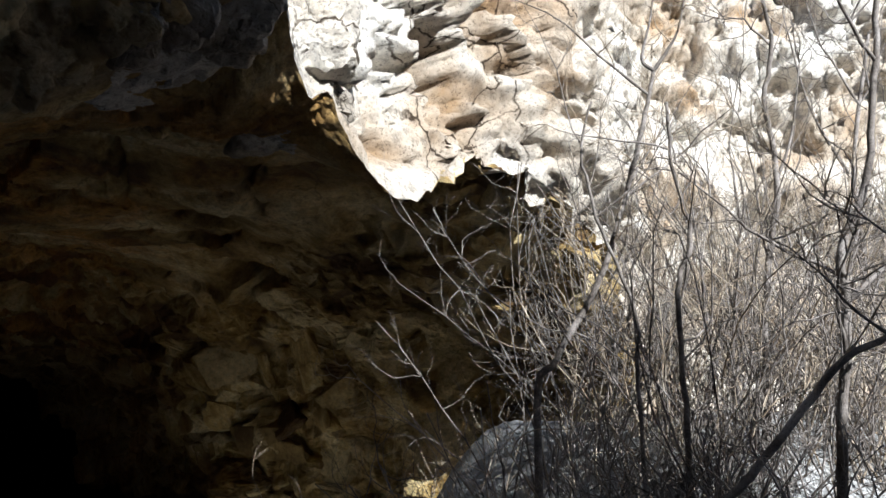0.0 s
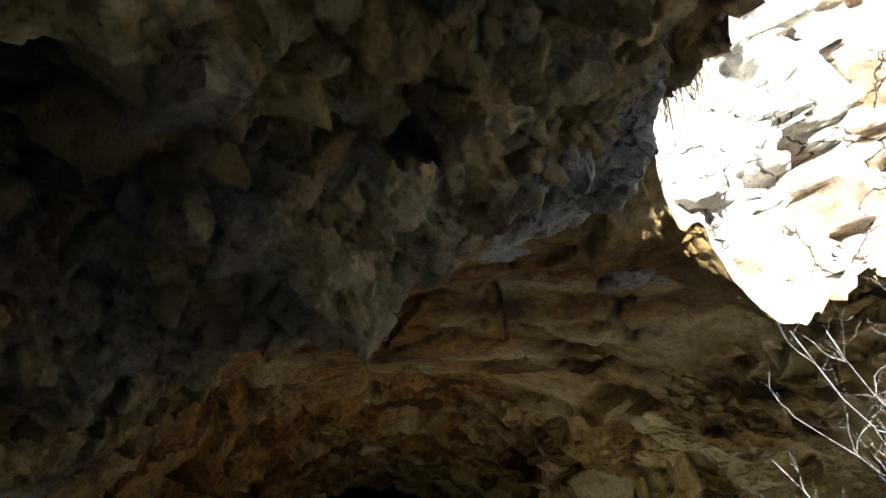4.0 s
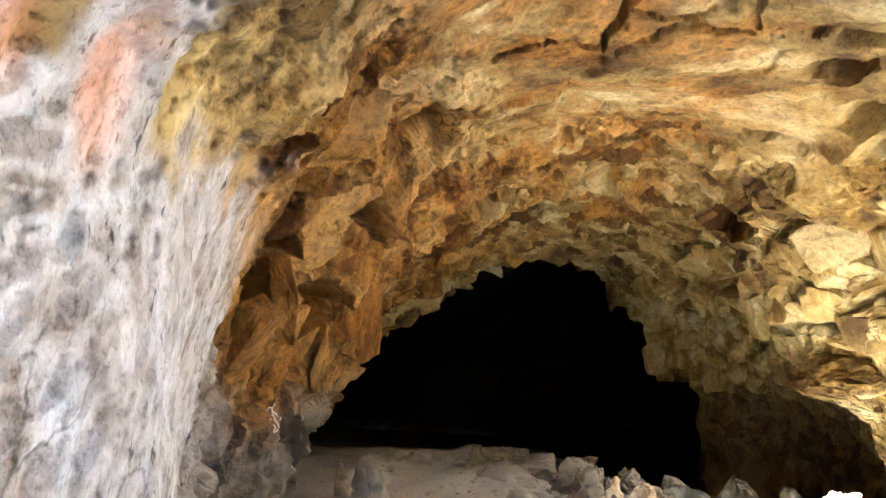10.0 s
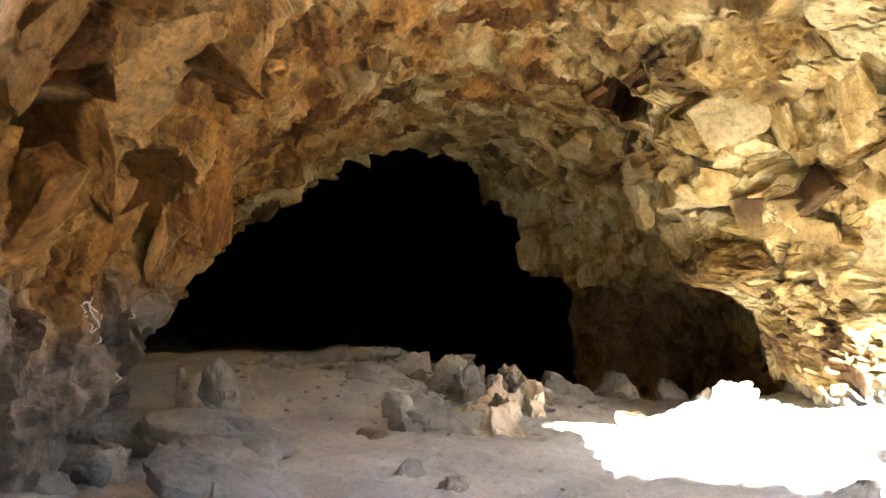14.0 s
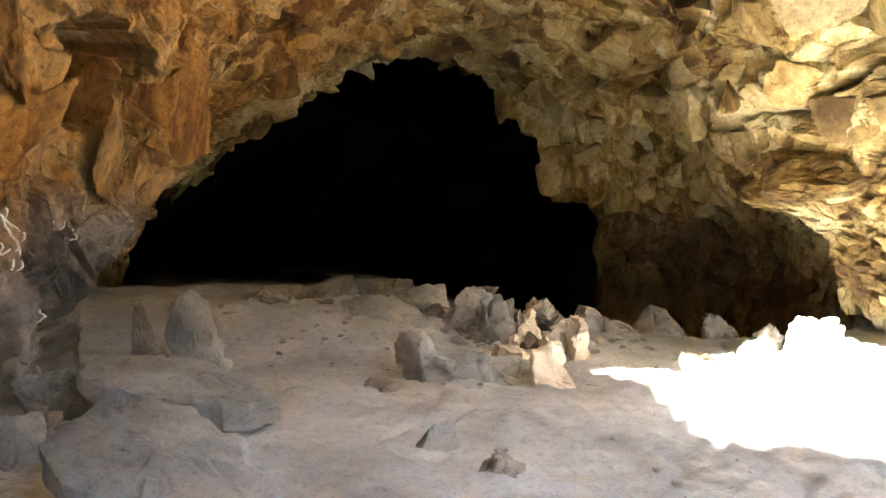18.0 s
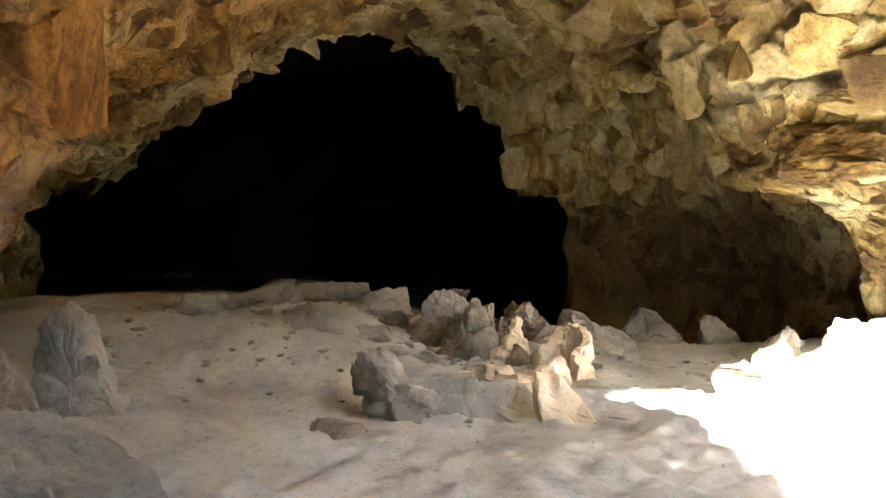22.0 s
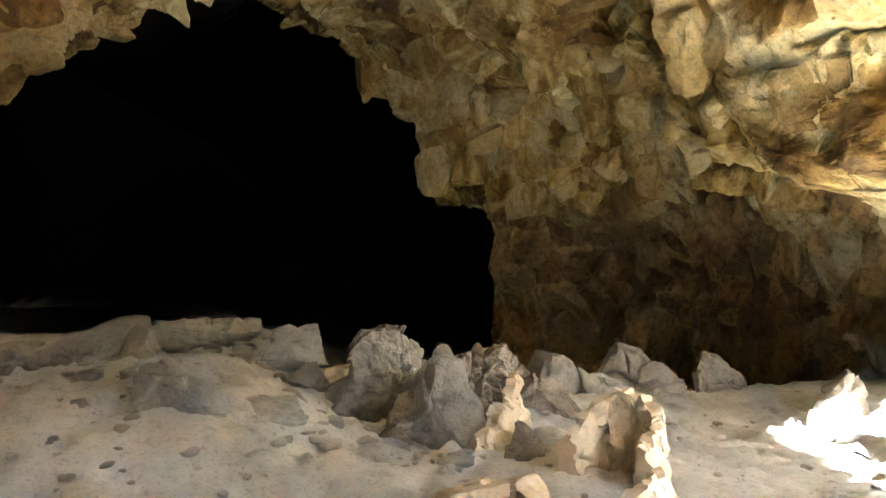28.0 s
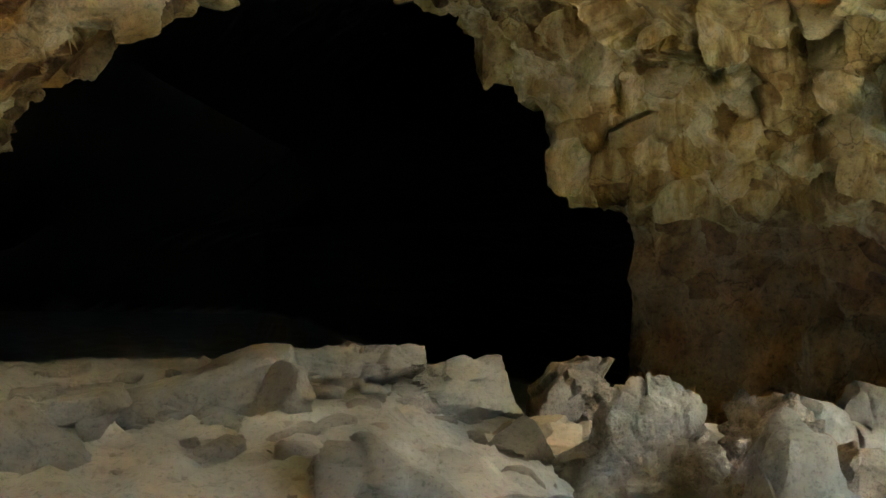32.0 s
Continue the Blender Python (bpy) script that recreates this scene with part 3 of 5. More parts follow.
def detail(su):
    """What is cut into or stands out of the broken rock: ledges, drips, knobs, hollows and cracks."""
    s, u, z = su[..., 0], su[..., 1], su[..., 2]
    warp = warping(su)
    warped = su + 0.14 * warp
    left, knobs, plates, arch, blocks, curtain, courses, flutes, crust = zones(su, warp)
    h = np.zeros(s.shape)
    # thin courses low on the right wall, drips above them
    h = h + partly(courses, lambda on: facets(warped[on] * np.array([1, 1, 2.4]), 0.42, 7, 0.35, 0.5))
    drip = ridged(su * np.array([1, 1, 0.22]) + 0.15 * warp, 0.5, 3, 83)
    h = h + curtain * (1 - courses) * (0.02 * drip) + flutes * 0.15 * (ridged(su * np.array([1, 0.6, 0.16]) + 0.2 * warp, 0.8, 3, 87) - 1.1)
    # soft vertical runs on the left arch
    h = h + arch * 0.06 * ridged(su * np.array([1, 0.8, 0.3]) + 0.2 * warp, 0.7, 3, 85)
    # knobs hanging from the dark ceiling
    for size, amp, k in ((0.34, 0.12, 12), (0.17, 0.08, 18), (0.09, 0.04, 22)):
        def lumps(on, size=size, amp=amp, k=k):
            d1, d2, own = cells(su[on] * np.array([1, 1, 0.6]) + 0.08 * warp[on], size, k)
            return amp * (np.sqrt(np.clip(1 - (d1 / 0.62) ** 2, 0, 1)) * (0.35 + own) - 0.35)
        h = h + partly(knobs, lumps)
    # pits in the crust above the lime wall and in the lime itself
    for size, amp, k, some in ((0.16, 0.05, 32, 0.45), (0.07, 0.025, 38, 0.4)):
        def pitted(on, size=size, amp=amp, k=k, some=some):
            d1, d2, own = cells(su[on] + 0.05 * warp[on], size, k)
            return -amp * step(0.5, 0.25, d1) * (own > some)
        h = h + partly(np.maximum(crust, 0.3 * left), pitted)
    for table in (BOSSES, KNOT):
        for c, r, amp, rim in table:
            e = (np.abs((su + 0.12 * warp - np.array(c)) / np.array(r)) ** 4).sum(-1) ** 0.25
            h = h + amp * step(1.0, rim, e)
    for depth, wide, chain in CRACKS:
        h = h - depth * step(wide, 0.4 * wide, near_chain(su + 0.11 * warp, inward(su), chain))
    return h


def axis_point(su):
    s = su[..., 0]
    return np.stack([s, np.interp(s, [0, 5, 12, 20, 34, 60, 80], [0.3, 0.5, 0, -0.6, -2.5, -15, -25]), np.interp(s, [0, 5, 12, 34], [1.0, 0.8, 0.9, 0.2])], -1)


def inward(su):
    d = axis_point(su) - su
    return d / np.maximum(np.linalg.norm(d, axis=-1, keepdims=True), 1e-6)


def shatter(su, p, way, scale, k, spread_out, strength, offset, stretch=(1, 1, 1), gap=0.12, sink=0.12):
    """Move the points of each cell of rock towards a plane of its own, so that the rock breaks into flat faces."""
    q = su * np.array(stretch) / scale
    i = np.floor(q).astype(np.int64)
    d1 = np.full(len(q), 9.0)
    d2 = d1.copy()
    cell = np.zeros(q.shape, dtype=np.int64)
    for dx in (-1, 0, 1):
        for dy in (-1, 0, 1):
            for dz in (-1, 0, 1):
                c = i + np.array([dx, dy, dz])
                away = q - c - np.stack([lattice(c[:, 0], c[:, 1], c[:, 2], k + 11 + a) for a in range(3)], -1)
                d = np.sqrt((away**2).sum(-1))
                nearer = d < d1
                d2 = np.where(nearer, d1, np.minimum(d2, d))
                cell[nearer] = c[nearer]
                d1 = np.minimum(d1, d)
    key = (cell[:, 0] * 4096 + cell[:, 1]) * 4096 + cell[:, 2]
    _, first, inv = np.unique(key, return_index=True, return_inverse=True)
    inv = inv.reshape(-1)
    count = np.bincount(inv)
    centre = np.stack([np.bincount(inv, p[:, a]) / count for a in range(3)], -1)
    normal = np.stack([np.bincount(inv, way[:, a]) / count for a in range(3)], -1)
    own = cell[first]
    rnd = np.stack([lattice(own[:, 0], own[:, 1], own[:, 2], k + 50 + a) * 2 - 1 for a in range(4)], -1)
    normal = normal + spread_out * rnd[:, :3]
    normal /= np.maximum(np.linalg.norm(normal, axis=1, keepdims=True), 1e-6)
    n = normal[inv]
    d = ((p - centre[inv]) * n).sum(-1)
    move = -strength * d + offset * scale * rnd[inv, 3] - sink * scale * step(gap, 0.4 * gap, d2 - d1)
    return n * move[:, None], rnd[inv, 0] + 0.5 * rnd[inv, 3]


def broken(su, h):
    """The swept surface with its relief and its broken faces, as moved points."""
    s, u, z = su[:, 0], su[:, 1], su[:, 2]
    way = inward(su)
    p = su + way * h[:, None]
    way = way + np.array([-0.45, 0, 0])
    warp = warping(su)
    left, knobs, plates, arch, blocks, curtain, courses, flutes, crust = zones(su, warp)
    close = step(70, 60, s)
    soft = close * (1 - 0.95 * left) * (1 - 0.85 * plates) * (1 - 0.75 * knobs) * (1 - 0.6 * crust)
    near = step(36, 33, s)
    tone = np.zeros(len(su))
    for scale, k, spread_out, strength, offset, stretch, weight, shade in (
            (1.25, 5, 0.45, 0.8, 0.1, (1, 1, 0.8), soft * (1 - 0.8 * curtain) * (1 - 0.8 * blocks) * (1 - 0.9 * arch), 0.35),
            (1.4, 25, 0.4, 0.85, 0.1, (0.7, 1, 0.8), (curtain * (1 - courses) + arch), 0.45),
            (0.52, 6, 0.75, 0.9, 0.17, (1, 1, 0.85), soft * (1 - 0.4 * curtain) * (0.8 - 0.6 * blocks) * (1 - 0.5 * arch), 0.4),
            (0.75, 15, 0.8, 0.92, 0.24, (1, 1, 0.65), 0.6 * blocks * close, 0.7),
            (0.3, 35, 0.7, 0.9, 0.16, (1, 1, 0.7), 0.35 * blocks * close, 0.4),
            (0.24, 7, 0.85, 0.85, 0.2, (1, 1, 1), (soft * 0.7 + 0.06 * plates) * (1 - 0.3 * curtain) * (1 - 0.7 * blocks) * (1 - 0.3 * arch) * near, 0.3),
            (0.13, 9, 0.9, 0.8, 0.2, (1, 1, 1), step(16, 12, s) * (soft * 0.7 + 0.08 * plates + 0.5 * crust), 0.3)):
        on = weight > 0.001
        move, face = shatter(su[on] + 0.16 * scale**0.5 * warp[on], p[on], way[on], scale, k, spread_out, strength, offset, stretch, 0.2 if k in (15, 25) else 0.14, 0.4 if k == 15 else 0.24 if k == 35 else 0.2)
        p[on] += weight[on, None] * move
        tone[on] += shade * weight[on] * face
    p = p + inward(su) * detail(su)[:, None]
    for c, r, run in TUNNELS:
        e = (np.abs((su + 0.1 * warp - np.array(c)) / np.array(r)) ** 4).sum(-1) ** 0.25
        p = p + np.array(run) * step(1.0, 0.86, e)[:, None]
    return p, tone


def spread(a, b, near_a, near_b, fine, coarse):
    out = [a]
    while out[-1] < b:
        x = out[-1]
        far = max(near_a - x, x - near_b, 0)
        out.append(x + min(coarse, fine + 0.06 * far))
    return np.array(out)


S_ROWS = np.concatenate([spread(-7.0, 1.0, 0.9, 1.0, 0.04, 0.5)[:-1], np.arange(1.0, 8.0, 0.042), spread(8.0, 80.0, 7.9, 33.0, 0.058, 1.0)])
keys = [k for k, _ in SECTIONS]
curves = np.array([p for _, p in SECTIONS])
rows = spline(keys, curves, S_ROWS)
roof = even(rows, 560)
roof = np.concatenate([np.broadcast_to(S_ROWS[:, None, None], roof.shape[:2] + (1,)), roof], -1)
roof_edge = roof[:, -1].copy()

right_rows = S_ROWS[S_ROWS >= 12.0]
edge = rows[S_ROWS >= 12.0][:, -1:]
rk = [k for k, _ in RIGHT]
wall = np.concatenate([edge, spline(rk, np.array([p for _, p in RIGHT]), right_rows)], 1)
wall = even(wall, 230)
wall = np.concatenate([np.broadcast_to(right_rows[:, None, None], wall.shape[:2] + (1,)), wall], -1)


def rock_masks(su):
    s, u, z = su[..., 0], su[..., 1], su[..., 2]
    wob = 0.5 * fbm(su, 1.1, 4, 51)
    fine = 0.5 * fbm(su, 0.25, 4, 55)
    lime = step(-1.45, -2.1, u + 0.24 * np.clip(s - 5.2, 0, 9) + 0.3 * wob + 0.2 * fine) * step(2.0, 1.6, z + 0.5 * wob + 0.5 * fine) * step(0.0, -2.5, s + 1.0 * wob - 9.0 - 2.6 * step(1.7, 0.7, z))
    smear = step(0.0, 0.45, fbm(su * np.array([1, 1, 0.5]), 0.32, 4, 61) + 0.15)
    rust = step(-1.7, -2.1, u) * smear * step(0.6, 0.2, np.abs(s - 4.2)) * step(0.3, 0.1, np.abs(z - 1.68))
    blue = step(-1.7, -2.1, u) * smear * step(0.45, 0.1, np.abs(s - 4.1)) * step(0.16, 0.05, np.abs(z - 1.3))
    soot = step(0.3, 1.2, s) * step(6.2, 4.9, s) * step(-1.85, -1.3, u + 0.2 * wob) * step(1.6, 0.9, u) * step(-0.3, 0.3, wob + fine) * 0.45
    ochre = step(5.2, 7.0, s) * step(30, 24, s) * step(4.6, 0.5, u) * np.maximum(step(0.35, -0.25, wob + 0.5 * fine), 0.9 * step(-1.5, -3.0, u)) * 0.75
    grey = step(-3.2, -4.0, u) * step(8.5, 11, s) * step(19, 17.5, s) * step(0.9, -0.6, z + 0.9 * wob)
    dust = step(0.4, 0.05, z - ground_z(s, u) + 0.3 * wob) * step(8, 12, s)
    pale = step(3.0, 4.2, u) * step(14, 17, s) * step(23.5, 21.0, s) * step(-0.3, 0.5, z) * step(-0.35, 0.3, wob + fine)
    crust = zones(su, warping(su))[8] + 0.5 * step(4.6, 5.6, s) * step(18.5, 16.8, s) * step(-2.6, -1.6, u)
    # low right wall: brown staining, with the overhang's shade painted into the colour
    umber_shade = 0.45 * step(22.0, 23.5, s) * step(2.0, 3.0, u) * step(0.5, -0.5, z + 0.9 * wob + 0.5 * fine)
    # from s 33.5 on the colour is darkened in place of shade
    # ochre's second term darkens the same low wall, shade painted in
    return {"crust": np.clip(0.45 * crust, 0, 1), "umber_shade": umber_shade, "deep_shade": step(33.5, 37.0, s + wob), "lime": lime, "rust": 0.45 * rust, "soot": soot, "ochre": np.maximum(ochre, 0.5 * step(22.0, 24.0, s) * step(2.5, 3.5, u) * step(0.7, -0.2, z + 0.8 * wob)), "dust": dust, "grey": 0.85 * grey, "pale": np.maximum(0.7 * pale, 0.85 * step(22.0, 24.5, s) * step(1.0, 2.5, u) * step(-1.4, -0.2, z + wob) * step(-0.5, 0.25, wob + fine + 0.1)), "blue": 0.7 * blue}


def finish(name, su, moved, tone, label, category):
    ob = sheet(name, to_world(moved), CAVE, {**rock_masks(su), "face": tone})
    ob.data.set_sharp_from_angle(angle=radians(32))
    return tagged(ob, label, category, kind="structure")


# the cliff above the lip starts from the roof's edge, so all three are broken together
# hollows in the cliff: place, reach, depth
CAVITIES = [((7.4, 3.3, 5.3), (0.5, 0.5, 0.25), -0.7), ((7.9, 4.2, 5.6), (0.45, 0.4, 0.55), -0.9), ((8.3, 4.6, 6.6), (0.4, 0.35, 0.6), -0.9), ((6.6, 2.4, 5.9), (0.6, 0.5, 0.5), -0.8),
            ((9.5, 6.6, 5.6), (0.6, 0.7, 0.2), -0.6), ((11.0, 8.6, 5.0), (0.6, 0.9, 0.25), -0.6), ((12.2, 12.5, 4.0), (0.8, 1.0, 0.6), -0.9), ((11.6, 14.5, 8.5), (0.8, 1.2, 0.3), -0.7),
            ((12.0, 11.6, 8.6), (0.7, 0.8, 0.4), -0.8), ((10.2, 7.2, 8.6), (0.6, 0.6, 0.5), -0.8)]

# ---- cliff: the roof's outer face and the walls of the pit ----
n_lip = S_ROWS <= 12.0
lip = roof_edge[n_lip]
plan = [(12.4, 11.5, -2.0, 13.0), (11.5, 15.0, -1.5, 14.0), (8.0, 19.0, -1.0, 14.0), (3.0, 21.5, -0.5, 14.0), (-3.0, 21.0, -0.5, 14.5),
        # out of view behind the walker; rim heights chosen to cast shade on the shrubs
        (-9.0, 17.0, -0.5, 11.5), (-13.0, 10.5, -0.5, 11.5), (-13.2, 7.0, -0.5, 10.3), (-13.3, 5.0, -0.5, 12.4), (-13.0, 2.0, -0.5, 12.8), (-10.0, -3.0, -0.5, 10.5), (-7.0, -2.0, -0.4, 9.0)]
pk = np.array(plan)
ring = spline(np.arange(len(pk)), pk, np.linspace(0, len(pk) - 1, 620))
bottom = np.concatenate([lip, ring[:, :3]])
top = np.concatenate([np.column_stack([lip[:, 0], lip[:, 1] - 0.6, np.full(len(lip), 12.0)]), np.column_stack([ring[:, 0] + 0.6, ring[:, 1], ring[:, 3]])])
f = np.linspace(0, 1, 150)[None, :, None]
cliff = bottom[:, None] * (1 - f) + top[:, None] * f
out = np.array([3.0, 8.0, 3.0]) - cliff
out[..., 2] = 0
out /= np.linalg.norm(out, axis=-1, keepdims=True)
LOW = 22
grids = [roof, wall, cliff[:, :LOW]]
flat = np.concatenate([g.reshape(-1, 3) for g in grids])
moved, tone = broken(flat, relief(flat))
cuts = np.cumsum([0] + [g.shape[0] * g.shape[1] for g in grids])
roof_in, wall_in, lip_in = [moved[a:b].reshape(g.shape) for a, b, g in zip(cuts[:-1], cuts[1:], grids)]
roof_tone, wall_tone = [tone[a:b].reshape(g.shape[:2]) for a, b, g in zip(cuts[:2], cuts[1:3], grids)]
left_ob = finish("wall_left", roof[:, :266], roof_in[:, :266], roof_tone[:, :266], "ochre and lime-white cave wall with paint smears", "cave wall")
ceiling_ob = finish("ceiling", roof[:, 265:], roof_in[:, 265:], roof_tone[:, 265:], "cracked golden-brown cave ceiling with dark knobs", "cave ceiling")
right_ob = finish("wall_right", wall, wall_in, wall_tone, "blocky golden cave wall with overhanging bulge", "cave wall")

# the cave's far end, added to close it, with shade painted into its colour
end = np.concatenate([roof[-1], wall[-1]])
centre = end.mean(0) * np.array([1, 1, 0]) + np.array([3.0, 0, -10.0])
g = np.linspace(0, 1, 12)[None, :, None]
cap = end[:, None] * (1 - g) + centre * g
cap = cap + inward(cap) * (relief(cap) * (1 - g[..., 0]))[..., None]
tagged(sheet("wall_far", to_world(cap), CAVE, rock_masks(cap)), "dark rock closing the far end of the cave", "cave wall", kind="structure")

# unseen box added against sky light leaking into the chamber; open towards the pit
corners = np.array([(s, u, z) for s in (30.0, 97.0) for u in (-62.0, 42.0) for z in (-13.0, 15.0)])
mass = bpy.data.meshes.new("sky_block")
mass.from_pydata([tuple(p) for p in to_world(corners)], [], [(4, 5, 7, 6), (0, 1, 5, 4), (2, 6, 7, 3), (1, 3, 7, 5), (0, 4, 6, 2)])
mass.materials.append(CLINKER)
tagged(new("sky_block", mass), "dark rock closed round the inner chamber", "cave wall", kind="structure")

# ---- the ground: dusty floor falling into the cave, rising to the pit's rim ----
gs = spread(-40, 95, 11.0, 21.0, 0.05, 3.0)
gu = spread(-60, 60, -4.5, 5.0, 0.05, 3.0)
G = np.stack(np.meshgrid(gs, gu, indexing="ij"), -1)
gz = ground_z(G[..., 0], G[..., 1])
G = np.concatenate([G, gz[..., None]], -1)
flat = G * np.array([1, 1, 0.0])
c1, c2, own = cells(flat + 0.08 * fbm(flat, 0.3, 2, 93)[..., None], 0.26, 97)
G[..., 2] += 0.06 * fbm(flat, 1.6, 4, 91) + 0.03 * fbm(flat, 0.2, 3, 95) + 0.02 * ridged(flat, 0.12, 2, 99) - 0.035 * step(0.45, 0.2, c1) * (own > 0.4) + step(18.5, 20.0, flat[..., 0]) * step(26.0, 24.0, flat[..., 0]) * (0.03 * ridged(flat, 0.4, 3, 105) + 0.35 * facets(flat + 0.05 * fbm(flat, 0.15, 2, 109)[..., None], 0.22, 107, 0.4, 0.25))
tagged(sheet("floor", to_world(G), DUST), "pale grey dusty trampled cave floor", "floor", kind="structure")

w = step(0.0, 0.12, f)
d1, d2, own = cells(cliff + 0.2 * fbm(cliff, 0.8, 2, 31)[..., None], 1.5, 15)
ledge = 0.55 * fbm(cliff * np.array([1, 1, 1.6]), 2.4, 3, 33) + 0.5 * (own - 0.5) - 0.15 * step(0.1, 0, d2 - d1) + 0.12 * ridged(cliff, 0.6, 3, 36)
slab1, slab2, face = cells((cliff + 0.3 * fbm(cliff, 1.2, 2, 38)[..., None]) * np.array([1, 1, 1.5]), 0.8, 19)
ledge = ledge + 0.4 * (face - 0.5) - 0.15 * step(0.07, 0, slab2 - slab1)
for c, r, amp in CAVITIES:
    ledge = ledge + amp * step(1.0, 0.7, np.linalg.norm((cliff + 0.1 * fbm(cliff, 0.4, 3, 63)[..., None] - np.array(c)) / np.array(r), axis=-1))
face_out = cliff + out * ledge[..., None]
face_out[:, :LOW] = lip_in * (1 - w[:, :LOW]) + face_out[:, :LOW] * w[:, :LOW]
tagged(sheet("cliff", to_world(face_out), CLIFF), "sunlit pale tan rock cliff round the pit", "cliff", kind="structure")


# ---- meshes made by hand ----
def mesh_of(name, verts, faces, mat, smooth=True):
    me = bpy.data.meshes.new(name)
    me.from_pydata([tuple(v) for v in verts], [], faces)
    me.polygons.foreach_set("use_smooth", np.full(len(me.polygons), smooth, dtype=bool))
    me.materials.append(mat)
    me.update()
    return me


def ball(level):
    bm = bmesh.new()
    bmesh.ops.create_icosphere(bm, subdivisions=level, radius=1.0)
    v = np.array([x.co[:] for x in bm.verts])
    f = [[w.index for w in face.verts] for face in bm.faces]
    bm.free()
    return v, f


BALLS = {k: ball(k) for k in (2, 3, 4, 5, 6)}
TRIANGLES = {k: np.array(BALLS[k][1], dtype=np.int32) for k in (3, 4)}


def chipped(seed, cuts, level=5, flat=0.0):
    """Directions of a ball pulled in to the faces of a random convex stone, near unit size."""
    rng = np.random.default_rng(seed)
    v, f = BALLS[level]
    n = rng.normal(size=(cuts, 3))
    n /= np.linalg.norm(n, axis=1, keepdims=True)
    d = rng.uniform(0.42, 0.92, cuts)
    n = np.concatenate([n, [[0, 0, 1], [0, 0, -1]], [[1, 0, 0], [-1, 0, 0], [0, 1, 0], [0, -1, 0]]])
    d = np.concatenate([d, [0.9 - flat, 0.9, 0.95, 0.95, 0.95, 0.95]])
    cos = v @ n.T
    reach = np.where(cos > 0.05, d / np.maximum(cos, 0.05), 9.0)
    r = -np.log(np.exp(-160 * reach).sum(1)) / 160
    return v * r[:, None], f


def stone(name, label, s, u, width, depth, height, seed, mat=None, cuts=9, taper=0.0, lean=(0, 0), turn=0.0, rough=0.03, knobby=0.0, sink=0.12, hollow=0.0, level=5, group=""):
    """A fallen rock standing on the floor: width across the path's view, depth along it, height above the dust."""
    v, f = chipped(seed, cuts, level)
    v = v / np.abs(v).max(0)
    top = (v[:, 2] + 1) / 2
    v[:, :2] *= (1.25 + 0.3 * taper - (taper + 0.3) * top**0.75)[:, None]
    v[:, 0] += (0.2 + 0.35 * taper) * (seed % 5 - 2) / 2 * top
    v[:, 1] += 0.3 * (seed % 3 - 1) * top
    if hollow:
        dish = step(0.75, 0.0, np.linalg.norm(v[:, :2] - np.array([0.1, -0.15]), axis=1)) * (v[:, 2] > 0)
        v[:, 2] -= hollow * dish
    size = np.array([width * 0.62, depth * 0.6, (height + sink) / 2])
    w = v * size
    q = w + seed * 3.7
    out = v / np.maximum(np.linalg.norm(v, axis=1, keepdims=True), 1e-6)
    bumps = rough * (0.7 * fbm(q, 0.28, 4, 7) + 0.5 * ridged(q, 0.2, 3, 9)) * min(1.0, height * 1.6)
    bumps = bumps + (0.6 + 4 * rough) * min(0.9, height * 1.8) * facets(q, 0.27, 3, 0.6, 0.5) + 0.2 * min(0.9, height * 2) * facets(q, 0.1, 13, 0.5, 0.4)
    if knobby:
        d1, d2, own = cells(q, 0.085, 4)
        bumps = bumps + knobby * (np.sqrt(np.clip(1 - (d1 / 0.7) ** 2, 0, 1)) * (0.4 + own) - 0.4)
    w = w + out * bumps[:, None]
    w[:, 2] += size[2] - sink
    w[:, 0] += lean[0] * w[:, 2]
    w[:, 1] += lean[1] * w[:, 2]
    ob = new(name, mesh_of(name, w, f, mat or BOULDER))
    ob.data.set_sharp_from_angle(angle=radians(18))
    x, y = xy(s, u)
    ob.matrix_world = pose(x, y, float(ground_z(np.array(s), np.array(u))), 0, 0, 27 + turn)
    return tagged(ob, label, "rock", group)


def placed(name, label, w, f, s, u, turn, mat, lift=0.0):
    ob = new(name, mesh_of(name, w, f, mat))
    ob.data.set_sharp_from_angle(angle=radians(26))
    x, y = xy(s, u)
    ob.matrix_world = pose(x, y, float(ground_z(np.array(s), np.array(u))) + lift, 0, 0, 27 + turn)
    return tagged(ob, label, "rock")


